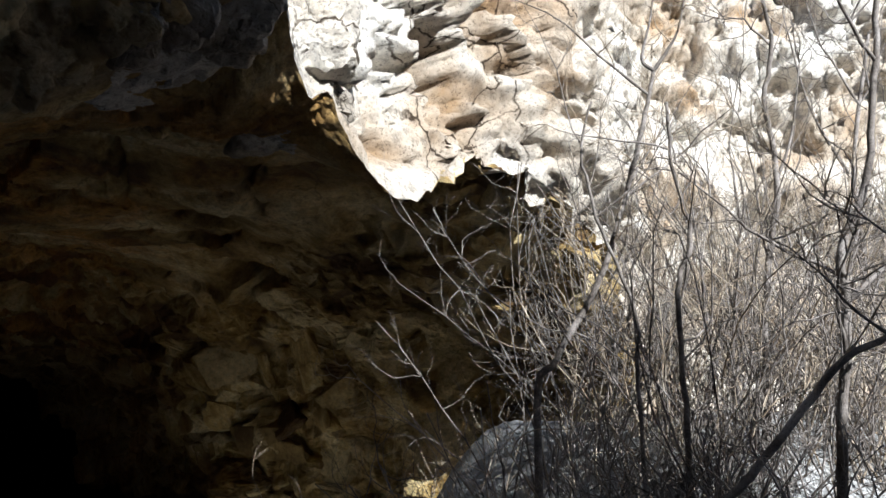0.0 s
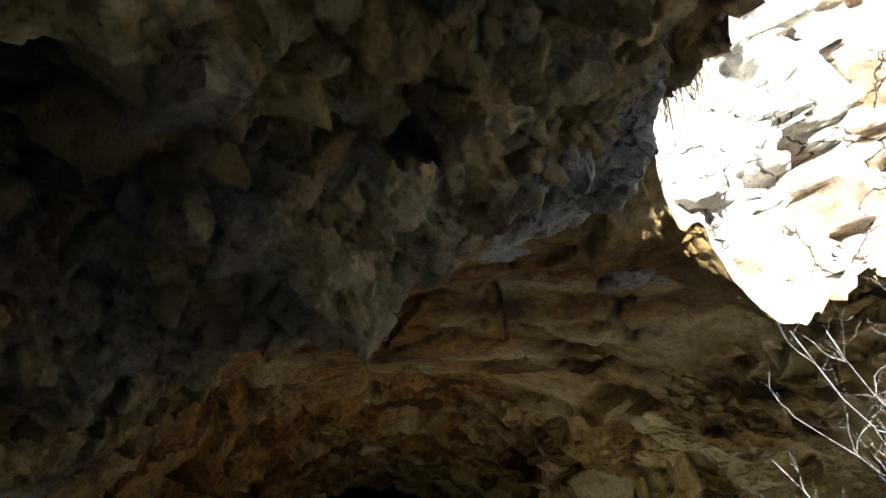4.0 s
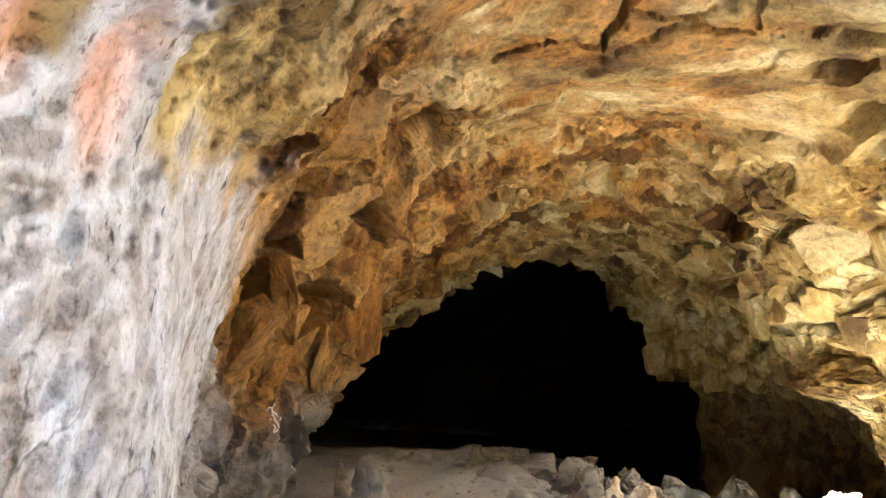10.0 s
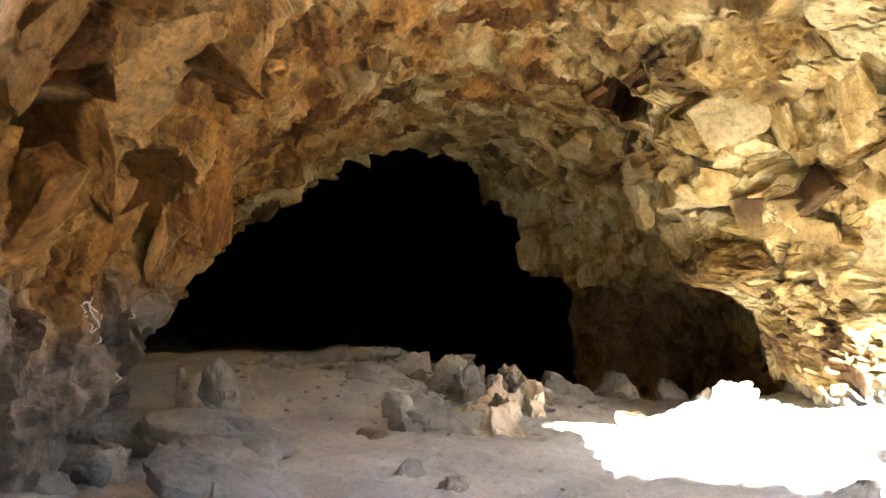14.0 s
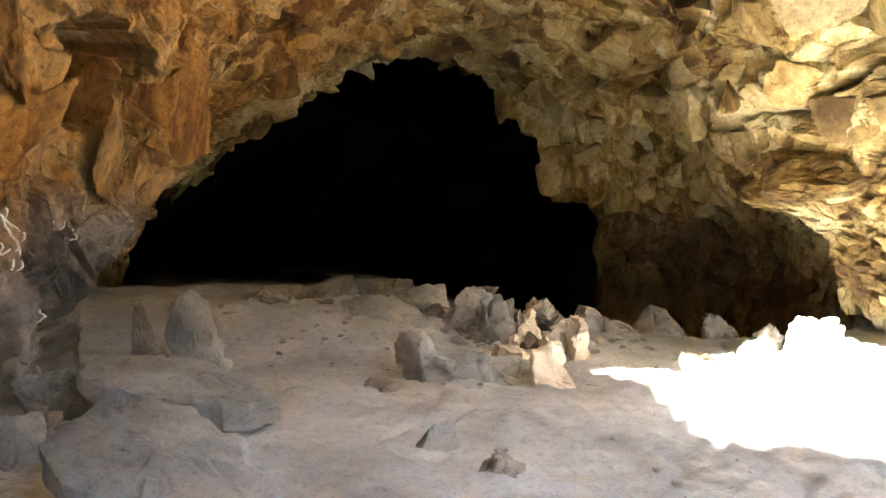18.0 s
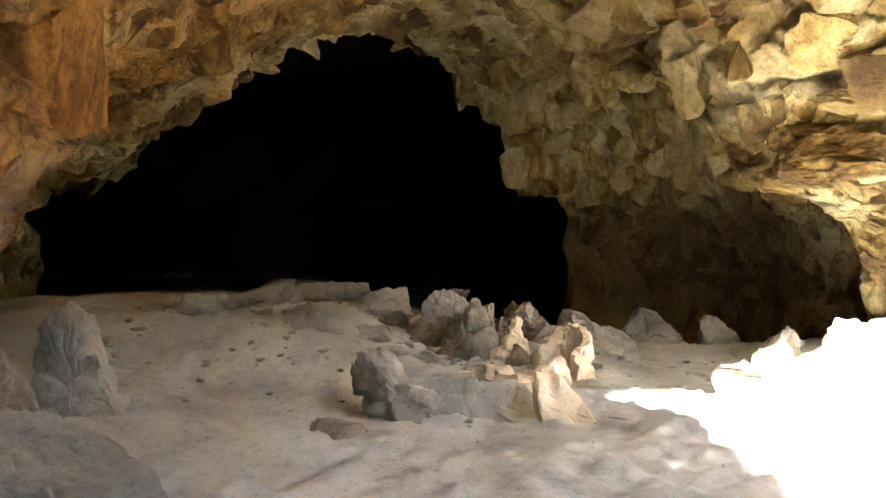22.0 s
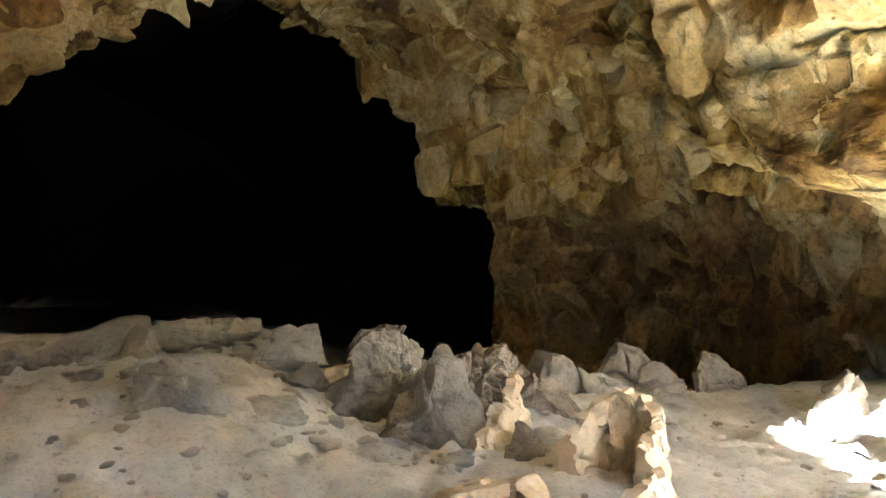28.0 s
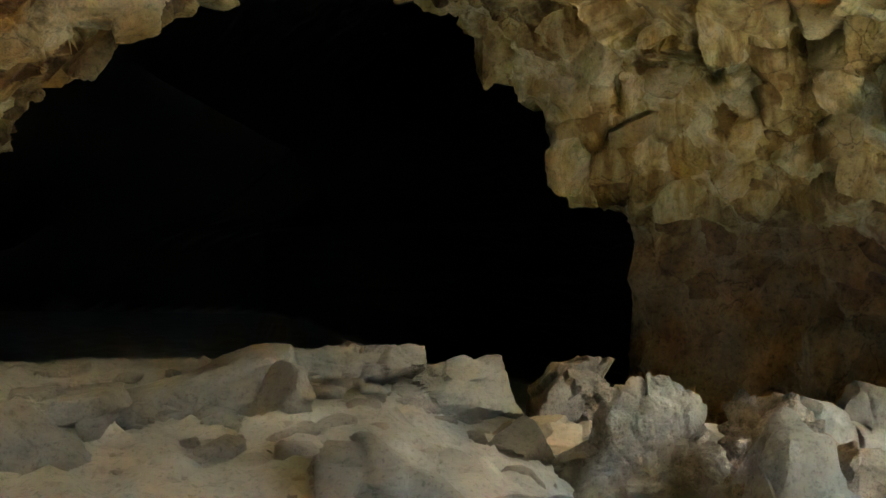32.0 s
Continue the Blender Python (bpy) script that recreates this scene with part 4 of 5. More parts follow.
def slab_stone(label, s, u, outline, thick, seed, mat=None, turn=0.0, lean=0.0, lying=False, tilt=(0, 0), lift=0.0, chips=0.34):
    """A broken plate of rock with the given outline, standing on edge or lying in the dust."""
    o = np.array(outline, float)
    o = np.concatenate([o, o[:1]])
    k = np.concatenate([[0], np.cumsum(np.linalg.norm(np.diff(o, axis=0), axis=1))])
    at = np.linspace(0, k[-1], 97)[:-1]
    rim = np.stack([np.interp(at, k, o[:, 0]), np.interp(at, k, o[:, 1])], -1)
    mid = rim.mean(0)
    rings = np.array([0.0, 0.12, 0.25, 0.4, 0.55, 0.7, 0.82, 0.92, 1.0])
    half = np.array([1, 1, 1, 0.98, 0.96, 0.93, 0.88, 0.8, 0.5]) * thick / 2
    front = [np.column_stack([mid + (rim - mid) * r, np.full(96, t)]) for r, t in zip(rings, half)]
    back = [np.column_stack([mid + (rim - mid) * r, np.full(96, -t)]) for r, t in zip(rings[::-1], half[::-1])]
    layers = np.array(front + back)
    n = len(layers)
    faces = [[a * 96 + j, (a + 1) * 96 + j, (a + 1) * 96 + (j + 1) % 96, a * 96 + (j + 1) % 96] for a in range(n - 1) for j in range(96)]
    w = layers.reshape(-1, 3)
    q = w + seed * 5.3
    side = np.sign(w[:, 2:])
    bump = chips * facets(q, 0.34, 3, 0.5, 0.35) + 0.45 * chips * facets(q, 0.12, 6, 0.5, 0.4) + 0.02 * fbm(q, 0.1, 3, 5)
    w = w + np.concatenate([0.5 * (w[:, :2] - mid) / np.maximum(np.linalg.norm(w[:, :2] - mid, axis=1, keepdims=True), 0.05), side], 1) * bump[:, None]
    if lying:
        w[:, 2] += thick * 0.3 + tilt[0] * w[:, 0] + tilt[1] * w[:, 1]
    else:
        w = np.stack([w[:, 0], -w[:, 2] + lean * w[:, 1], w[:, 1] - 0.08], -1)
    return placed("rock_slab", label, w, faces, s, u, turn, mat or BOULDER, lift)


def shell_stone(label, s, u, reach, a0, a1, heights, thick, seed, mat, flare=0.15):
    """A hollow broken rock: a curved wall of uneven height round part of a bowl."""
    a = np.radians(np.linspace(a0, a1, 72))
    top = np.interp(np.linspace(0, 1, 72), np.linspace(0, 1, len(heights)), heights)
    lv = np.linspace(0, 1, 14)
    inner, outer = [], []
    for f in lv:
        z = -0.08 + (top + 0.08) * f
        for store, r in ((outer, 1 + flare * (1 - f) + 0.06), (inner, 1 - thick / reach[0] * (0.5 + 0.5 * (1 - f)))):
            store.append(np.stack([np.cos(a) * reach[0] * r, np.sin(a) * reach[1] * r, z], -1))
    layers = np.array(outer + inner[::-1])
    m, n = layers.shape[:2]
    faces = [[i * n + j, i * n + j + 1, (i + 1) * n + j + 1, (i + 1) * n + j] for i in range(m - 1) for j in range(n - 1)]
    faces += [[i * n for i in range(m)], [i * n + n - 1 for i in range(m)][::-1]]
    w = layers.reshape(-1, 3)
    q = w + seed * 4.1
    w = w + np.stack([0.3 * facets(q, 0.25, 2 + c, 0.5, 0.4) + 0.03 * fbm(q, 0.09, 3, 3 + c) for c in range(3)], -1) * np.array([1, 1, 0.7])
    return placed("rock", label, w, faces, s, u, 0, mat)


def rim_stone(label, s0, s1, u0, u1, z0, z1, seed, mat, shear=0.0, level=5):
    """A squared block of the roof's broken edge, set into the rock behind it."""
    v, f = chipped(seed, 7, level)
    v = v / ((np.abs(v) ** 5).sum(1, keepdims=True) ** 0.2) * (0.8 + 0.2 * np.linalg.norm(v, axis=1, keepdims=True))
    size = np.array([u1 - u0, s1 - s0, z1 - z0]) / 2
    w = v * size
    out = v / np.linalg.norm(v, axis=1, keepdims=True)
    q = w + seed * 2.9
    w = w + out * (0.35 * facets(q, 0.2, 3, 0.6, 0.5) + 0.03 * fbm(q, 0.12, 3, 8) + 0.3 * facets(q, 0.08, 5, 0.5, 0.4))[:, None]
    w[:, 2] += shear * w[:, 0]
    ob = new("rim_stone", mesh_of("rim_stone", w, f, mat))
    ob.data.set_sharp_from_angle(angle=radians(28))
    x, y = xy((s0 + s1) / 2, (u0 + u1) / 2)
    ob.matrix_world = pose(x, y, (z0 + z1) / 2, 0, 0, 27)
    return tagged(ob, label, "rock", "blocks along the roof's lip")


rim_stone("long grey-brown block under the roof's lip", 5.35, 6.6, 0.3, 1.25, 3.98, 4.42, 3, ASHEN, 0.28)
rim_stone("bluish grey squared block hanging from the lip", 4.40, 5.15, 0.71, 0.95, 3.80, 4.32, 4, ASHEN)
rim_stone("bluish grey stub of rock hanging from the lip", 4.18, 4.80, 0.38, 0.61, 3.52, 3.92, 9, ASHEN)
rim_stone("dark squared block under the lip", 4.62, 5.50, 0.95, 1.39, 3.99, 4.36, 5, ASHEN)
rim_stone("pale wedge of rock hanging from the lip", 4.18, 5.06, 1.01, 1.35, 4.20, 4.62, 6, ASHEN)
rim_stone("sunlit pale block of the lip", 6.1, 7.2, 1.6, 2.55, 4.42, 5.15, 7, CLIFF, 0.1)
rim_stone("pale brown block below a sunlit one", 6.5, 7.7, 1.65, 2.6, 4.1, 4.5, 8, ASHEN, 0.15)

# ---- blocks, slabs and knobs that stand out of the rock ----
def frames(grid):
    """The rock's own directions at each point of a grid: along, across and out into the cave."""
    across = np.gradient(grid, axis=1)
    out = np.cross(np.gradient(grid, axis=0), across)
    out /= np.maximum(np.linalg.norm(out, axis=-1, keepdims=True), 1e-6)
    return out * np.sign((out * inward(grid)).sum(-1, keepdims=True))


def scattered(grid, moved, where, count, apart, seed):
    """Places spread over part of a grid, no two nearer than apart, with the way out of the rock there."""
    rng = np.random.default_rng(seed)
    smooth = moved.copy()
    for k in range(6):
        smooth[1:-1, 1:-1] = (smooth[:-2, 1:-1] + smooth[2:, 1:-1] + smooth[1:-1, :-2] + smooth[1:-1, 2:]) / 4
    out = frames(smooth).reshape(-1, 3)
    pts = smooth.reshape(-1, 3)
    chosen = np.flatnonzero(where(grid.reshape(-1, 3)))
    for c, r, run in TUNNELS:
        chosen = chosen[(np.abs((pts[chosen] - np.array(c)) / (np.array(r) + 0.35)) ** 4).sum(-1) > 1]
    kept = []
    for i in rng.permutation(chosen)[:4000]:
        if not kept or ((pts[i] - pts[kept]) ** 2).sum(-1).min() > apart**2:
            kept.append(i)
            if len(kept) == count:
                break
    return pts[kept], out[kept], rng


def set_stone(rng, c, n, size, cuts, level, stand, knobby=0.0, turn=0.5, tilt=0.14):
    """One broken stone set into the rock at c, flat against it, standing out by a share of its thickness."""
    v, f = chipped(int(rng.integers(1e6)), cuts, level)
    v = v / np.abs(v).max(0) * np.array(size) / 2
    q = v + rng.uniform(0, 50, 3)
    out = v / np.maximum(np.linalg.norm(v, axis=1, keepdims=True), 1e-6)
    small = min(size)
    bump = 0.35 * facets(q, 0.5 * small + 0.04, 3, 0.5, 0.3) + 0.05 * small * fbm(q, 0.3 * small + 0.03, 3, 8)
    if knobby:
        d1, d2, own = cells(q, 0.4 * small + 0.02, 4)
        bump = bump + knobby * (np.sqrt(np.clip(1 - (d1 / 0.7) ** 2, 0, 1)) * (0.4 + own) - 0.3)
    v = v + out * bump[:, None]
    n = n + rng.normal(scale=tilt, size=3)
    n /= np.linalg.norm(n)
    side = np.cross(n, [0, 0, 1.0])
    side = side / max(np.linalg.norm(side), 1e-3) if abs(n[2]) < 0.95 else np.array([1.0, 0, 0])
    up = np.cross(side, n)
    a = rng.normal(scale=turn)
    t1, t2 = math.cos(a) * side + math.sin(a) * up, -math.sin(a) * side + math.cos(a) * up
    return v[:, :1] * t1 + v[:, 1:2] * t2 + (v[:, 2:] + (stand - 0.5) * size[2]) * n + c, f


def rock_mesh(name, verts, faces, centre, masks):
    me = bpy.data.meshes.new(name)
    faces = np.asarray(faces, dtype=np.int32)
    me.vertices.add(len(verts))
    me.vertices.foreach_set("co", np.ascontiguousarray((verts - centre).reshape(-1), dtype=np.float32))
    me.loops.add(faces.size)
    me.loops.foreach_set("vertex_index", faces.reshape(-1))
    me.polygons.add(len(faces))
    me.polygons.foreach_set("loop_start", np.arange(0, faces.size, 3, dtype=np.int32))
    me.polygons.foreach_set("use_smooth", np.ones(len(faces), dtype=bool))
    me.materials.append(CAVE)
    me.update(calc_edges=True)
    for key, value in masks.items():
        me.attributes.new(key, "FLOAT", "POINT").data.foreach_set("value", np.broadcast_to(np.asarray(value, dtype=np.float32), (len(verts),)).copy())
    me.set_sharp_from_angle(angle=radians(24))
    return me


def wall_pieces(name, parent, grid, moved, where, count, apart, seed, sizes, cuts, stand, turn=0.5, tilt=0.14, shade=0.6):
    pts, out, rng = scattered(grid, moved, where, count, apart, seed)
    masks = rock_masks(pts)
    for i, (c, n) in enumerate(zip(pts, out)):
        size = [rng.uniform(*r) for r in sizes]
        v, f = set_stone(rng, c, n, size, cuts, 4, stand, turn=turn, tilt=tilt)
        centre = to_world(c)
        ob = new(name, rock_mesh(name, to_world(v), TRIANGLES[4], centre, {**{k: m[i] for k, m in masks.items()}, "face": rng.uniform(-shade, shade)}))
        ob.parent = parent
        ob.location = centre


def ceiling_pieces(name, label, grid, moved, where, count, apart, seed, sizes, cuts, level, stand, knobby, turn=0.5):
    pts, out, rng = scattered(grid, moved, where, count, apart, seed)
    masks = rock_masks(pts)
    verts, faces, columns, base = [], [], {k: [] for k in (*masks, "face")}, 0
    for i, (c, n) in enumerate(zip(pts, out)):
        share = rng.random() ** 1.5
        size = [a + (b - a) * min(1, share * rng.uniform(0.8, 1.2)) for a, b in sizes]
        v, f = set_stone(rng, c, n, size, cuts, level, stand, knobby * min(size), turn)
        verts.append(to_world(v))
        faces.append(TRIANGLES[level] + base)
        base += len(v)
        for k in masks:
            columns[k].append(np.full(len(v), masks[k][i]))
        columns["face"].append(np.full(len(v), rng.uniform(-0.35, 0.35)))
    ob = new(name, rock_mesh(name, np.concatenate(verts), np.concatenate(faces), np.zeros(3), {k: np.concatenate(x) for k, x in columns.items()}))
    ob.parent = ceiling_ob
    ob["kind"] = "stuff"
    ob["label"] = label


def within(s0, s1, u0, u1, z0, z1):
    return lambda p: (p[:, 0] > s0) & (p[:, 0] < s1) & (p[:, 1] > u0) & (p[:, 1] < u1) & (p[:, 2] > z0) & (p[:, 2] < z1)


roof_left, roof_top = (roof[:, :266], roof_in[:, :266]), (roof[:, 265:], roof_in[:, 265:])
wall_pieces("block", right_ob, wall, wall_in, within(23.2, 32.0, 2.0, 7.5, 0.0, 2.6), 48, 0.62, 201, ((0.55, 1.05), (0.6, 1.2), (0.5, 0.8)), 7, 0.46, 0.4, 0.26, 0.35)
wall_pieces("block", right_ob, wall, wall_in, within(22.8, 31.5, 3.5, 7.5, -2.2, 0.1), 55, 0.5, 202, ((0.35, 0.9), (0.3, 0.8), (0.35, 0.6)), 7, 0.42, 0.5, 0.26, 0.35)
wall_pieces("stone", right_ob, wall, wall_in, within(15.5, 20.5, 5.3, 8.0, -1.9, 0.4), 75, 0.24, 203, ((0.35, 0.7), (0.14, 0.28), (0.25, 0.4)), 7, 0.35, 0.25)
wall_pieces("slab", right_ob, wall, wall_in, within(16.0, 21.5, 3.6, 6.5, 0.7, 3.2), 18, 0.75, 204, ((0.9, 1.7), (0.7, 1.3), (0.3, 0.4)), 6, 0.17, 0.9, 0.07, 0.3)
wall_pieces("slab", left_ob, *roof_left, within(10.5, 18.5, -6.0, -3.0, 0.6, 3.4), 30, 0.75, 205, ((0.8, 1.6), (0.9, 1.8), (0.3, 0.42)), 6, 0.17, 0.5, 0.07, 0.35)
ceiling_pieces("layered_rock", "broken brown slabs of the inner roof", *roof_top, within(22.5, 33.5, -7.0, 4.0, 1.0, 6.0), 85, 0.75, 206, ((0.5, 1.5), (0.4, 1.2), (0.25, 0.55)), 7, 4, 0.36, 0.0, 1.5)
ceiling_pieces("knobbed_rock", "dark knobs of rock crowding the low roof", *roof_top, within(2.0, 4.35, -1.5, 0.9, 2.0, 4.2), 260, 0.09, 207, ((0.08, 0.32), (0.08, 0.28), (0.12, 0.42)), 11, 4, 0.5, 0.16, 1.5)
ceiling_pieces("pitted_rock", "small rough stones in the crust of the roof", *roof_top, within(2.2, 6.5, -2.4, -1.2, 1.8, 3.2), 120, 0.16, 208, ((0.1, 0.4), (0.1, 0.34), (0.08, 0.22)), 10, 3, 0.38, 0.1, 1.5)

slab_stone("thin dark rock slab standing upright by the pillar", 15.45, -4.07, [(-0.2, -0.1), (-0.24, 0.5), (-0.2, 1.02), (-0.12, 1.0), (0.0, 0.66), (0.17, 0.45), (0.22, -0.1)], 0.2, 3, CLINKER, turn=18, chips=0.35)
slab_stone("tall grey rock slab leaning in the dust", 16.2, -3.92, [(-0.38, -0.1), (-0.34, 0.6), (-0.22, 0.95), (-0.08, 1.02), (0.1, 0.85), (0.24, 0.5), (0.42, 0.2), (0.62, -0.1)], 0.3, 4, turn=-8, lean=0.3, chips=0.45)
slab_stone("long flat dusty rock slab lying on the floor", 13.35, -3.3, [(-0.9, 0.2), (-0.75, 0.5), (-0.1, 0.5), (0.5, 0.25), (0.95, -0.2), (0.55, -0.38), (-0.1, -0.28), (-0.7, -0.05)], 0.3, 5, turn=-8, lying=True, tilt=(-0.05, 0.1), lift=0.28)
slab_stone("broad grey slab sloping out of the dust", 11.4, -2.75, [(-0.6, 0.35), (-0.1, 0.5), (0.4, 0.22), (0.75, -0.25), (0.5, -0.55), (-0.25, -0.6), (-0.6, -0.3)], 0.26, 6, turn=-12, lying=True, tilt=(-0.2, 0.08), lift=0.26)
stone("rock", "grey block at the foot of the pillar", 14.1, -4.55, 0.5, 0.5, 0.4, 7, cuts=9, taper=0.3)
stone("rock", "pale rounded stone by the wall", 12.65, -4.2, 0.46, 0.4, 0.3, 8, cuts=12, knobby=0.02)
stone("rock", "dark stone wedged at the pillar's foot", 13.6, -4.6, 0.5, 0.45, 0.28, 9, CLINKER, cuts=10)
stone("rock", "small grey stone against the wall", 12.1, -4.5, 0.34, 0.3, 0.2, 10, cuts=9)
stone("rock", "rough grey rock with a bluish face", 16.2, -1.2, 0.72, 0.6, 0.43, 11, cuts=9, taper=0.35, knobby=0.03, rough=0.08)
stone("rock", "low grey rock beside a rough one", 16.35, -0.75, 0.6, 0.45, 0.32, 12, cuts=8, taper=0.4)
stone("rock", "dusty broken block half sunk in the dust", 16.5, -0.35, 0.5, 0.4, 0.22, 13, cuts=8)
stone("rock", "small pointed grey stone on the dust", 13.15, -1.28, 0.28, 0.26, 0.25, 14, cuts=8, taper=0.4)
stone("rock", "small dark clinker stone on the dust", 12.5, -0.8, 0.3, 0.26, 0.15, 15, CLINKER, cuts=9, knobby=0.03)
slab_stone("smooth tan curved slab leaning in the dust", 15.9, 0.12, [(-0.22, -0.1), (-0.26, 0.2), (-0.2, 0.42), (-0.02, 0.4), (0.16, 0.2), (0.3, -0.1)], 0.16, 16, TAN, turn=10, lean=0.5, chips=0.2)
shell_stone("tan broken bowl-shaped rock lying open", 17.3, 0.0, (0.42, 0.34), 175, 335, [0.12, 0.3, 0.26, 0.2, 0.3, 0.34], 0.12, 17, TAN)
stone("rock", "low tan broken rock", 18.0, -0.25, 0.5, 0.4, 0.18, 18, TAN, cuts=6, rough=0.05)
shell_stone("hollow tan rock shell standing on edge", 18.3, 0.62, (0.32, 0.3), -70, 130, [0.25, 0.36, 0.5, 0.52, 0.4, 0.2], 0.1, 19, TAN)
stone("rock", "tall peaked grey rock with a crusted top", 20.55, -0.42, 0.72, 0.6, 0.74, 62, cuts=8, taper=0.65, rough=0.06, knobby=0.03, level=6)
stone("rock", "crusted clinker rock leaning on a peaked one", 19.95, -0.02, 0.75, 0.6, 0.6, 21, CLINKER, cuts=10, taper=0.45, knobby=0.06, lean=(0.2, 0.1), level=6)
stone("rock", "smooth pale rock face below a crusted top", 19.65, -0.25, 0.5, 0.45, 0.58, 22, cuts=7, taper=0.45, lean=(0.15, 0.2))
shell_stone("thin tan blade of rock standing on edge", 19.55, 0.0, (0.38, 0.34), 268, 350, [0.12, 0.22, 0.34, 0.56, 0.5], 0.09, 23, TAN, 0.35)
stone("rock", "black rough clinker boulder", 21.4, 0.72, 0.7, 0.6, 0.55, 24, CLINKER, cuts=12, taper=0.2, knobby=0.05)
slab_stone("narrow peaked grey rock", 22.6, 2.05, [(-0.38, -0.1), (-0.4, 0.35), (-0.3, 0.62), (-0.1, 0.58), (0.14, 0.36), (0.42, 0.12), (0.5, -0.1)], 0.4, 25, turn=10, chips=0.5)
stone("rock", "grey stone beside a peaked rock", 22.2, 2.45, 0.45, 0.4, 0.36, 26, cuts=9, taper=0.3)
slab_stone("wide grey slab with an arched top", 24.3, 3.7, [(-0.66, -0.1), (-0.55, 0.22), (-0.3, 0.55), (-0.16, 0.78), (0.14, 0.7), (0.42, 0.42), (0.62, -0.1)], 0.36, 27, lean=0.15)
stone("rock", "grey lump before a wide slab", 23.3, 3.55, 0.5, 0.45, 0.42, 28, cuts=9, taper=0.25)
slab_stone("fin-shaped grey slab standing in the dust", 23.9, 4.95, [(-0.4, -0.1), (-0.42, 0.4), (-0.34, 0.62), (-0.05, 0.56), (0.25, 0.3), (0.42, -0.1)], 0.3, 29, lean=0.1)
stone("rock", "small cone-shaped grey rock", 19.45, -2.08, 0.5, 0.45, 0.34, 30, cuts=8, taper=0.6)
slab_stone("long low slab on the dust bank", 21.25, -3.05, [(-0.75, -0.1), (-0.6, 0.12), (-0.1, 0.26), (0.3, 0.42), (0.55, 0.42), (0.62, 0.1), (0.6, -0.1)], 0.6, 31, lean=0.4)
stone("rock", "upright rounded stone on the dust bank", 20.95, -2.5, 0.32, 0.3, 0.28, 32, cuts=10, taper=0.3)
stone("rock_slab", "flat dark slab along the dust bank", 22.7, -2.05, 0.85, 0.6, 0.32, 33, cuts=7, rough=0.06)
stone("rock", "broad low rock on the dust bank", 22.6, -1.45, 0.85, 0.65, 0.42, 34, cuts=8, taper=0.45)
stone("rock", "pale pointed rock in the dust", 21.2, -0.95, 0.5, 0.45, 0.36, 35, cuts=8, taper=0.4)
stone("rock", "low dusty rock half buried", 19.5, -1.5, 0.4, 0.35, 0.14, 36, cuts=8)
stone("rock", "small flat stone on the dust", 15.4, -1.72, 0.35, 0.25, 0.12, 37, CLINKER, cuts=9)
stone("rock", "large pale boulder in full sun", 18.6, 4.35, 0.95, 0.8, 0.72, 38, TAN, cuts=11, taper=0.2)
stone("rock", "sunlit angular block of pale rock", 17.9, 3.05, 0.55, 0.5, 0.45, 39, TAN, cuts=8, taper=0.4)
stone("rock", "low sunlit stone beside a block", 17.3, 2.3, 0.5, 0.4, 0.28, 40, TAN, cuts=9)
stone("rock", "small sunlit stone beside a boulder", 18.9, 3.75, 0.34, 0.3, 0.3, 41, TAN, cuts=9)
stone("rock", "sunlit grey stone on the pit floor", 11.7, 2.75, 0.45, 0.4, 0.26, 42, cuts=9)
stone("rock", "sunlit pale stone on the pit floor", 13.0, 3.5, 0.5, 0.4, 0.22, 43, TAN, cuts=9)
stone("rock", "rough grey stone at the edge of the sun", 21.1, 4.65, 0.48, 0.42, 0.46, 44, CLINKER, cuts=10, taper=0.3, knobby=0.03)
stone("rock", "small stone at the edge of the sun", 20.9, 4.35, 0.32, 0.28, 0.24, 45, cuts=9)
stone("rock", "small stone in the shade of the wall", 21.5, 5.0, 0.3, 0.28, 0.2, 46, cuts=9)
stone("rock", "rust-brown rock wedged between others", 22.05, -0.6, 0.66, 0.45, 0.28, 47, TAN, cuts=8, rough=0.05)
stone("rock_slab", "dark wedge-shaped slab standing up", 23.0, -0.15, 0.75, 0.5, 0.58, 48, CLINKER, cuts=6, taper=0.2, lean=(0.25, 0), rough=0.04)
stone("rock", "smooth pale rock in front of the peak", 20.95, -0.75, 0.6, 0.5, 0.36, 49, cuts=8, taper=0.35)
stone("rock", "grey rock with a sharp edge on the bank", 19.95, -3.6, 0.42, 0.4, 0.24, 50, cuts=7, taper=0.35)
stone("rock_slab", "low dark slab on the bank", 20.9, -3.8, 0.7, 0.5, 0.2, 51, cuts=7)
stone("rock", "dark brown rounded rock", 20.95, 1.1, 0.55, 0.45, 0.34, 52, CLINKER, cuts=9, taper=0.3)
stone("rock", "far dark rock in the chamber", 25.0, 0.9, 0.5, 0.45, 0.45, 53, cuts=8, taper=0.5)
stone("rock", "far dark rock in the chamber", 26.0, -3.6, 1.0, 0.8, 0.5, 54, cuts=8, taper=0.4)
stone("rock", "small dusty rock in the gap between rocks", 19.0, 0.35, 0.3, 0.3, 0.22, 55, CLINKER, cuts=9, knobby=0.02)
stone("rock", "small dusty rock in the gap between rocks", 21.9, 1.5, 0.35, 0.3, 0.24, 56, cuts=9)

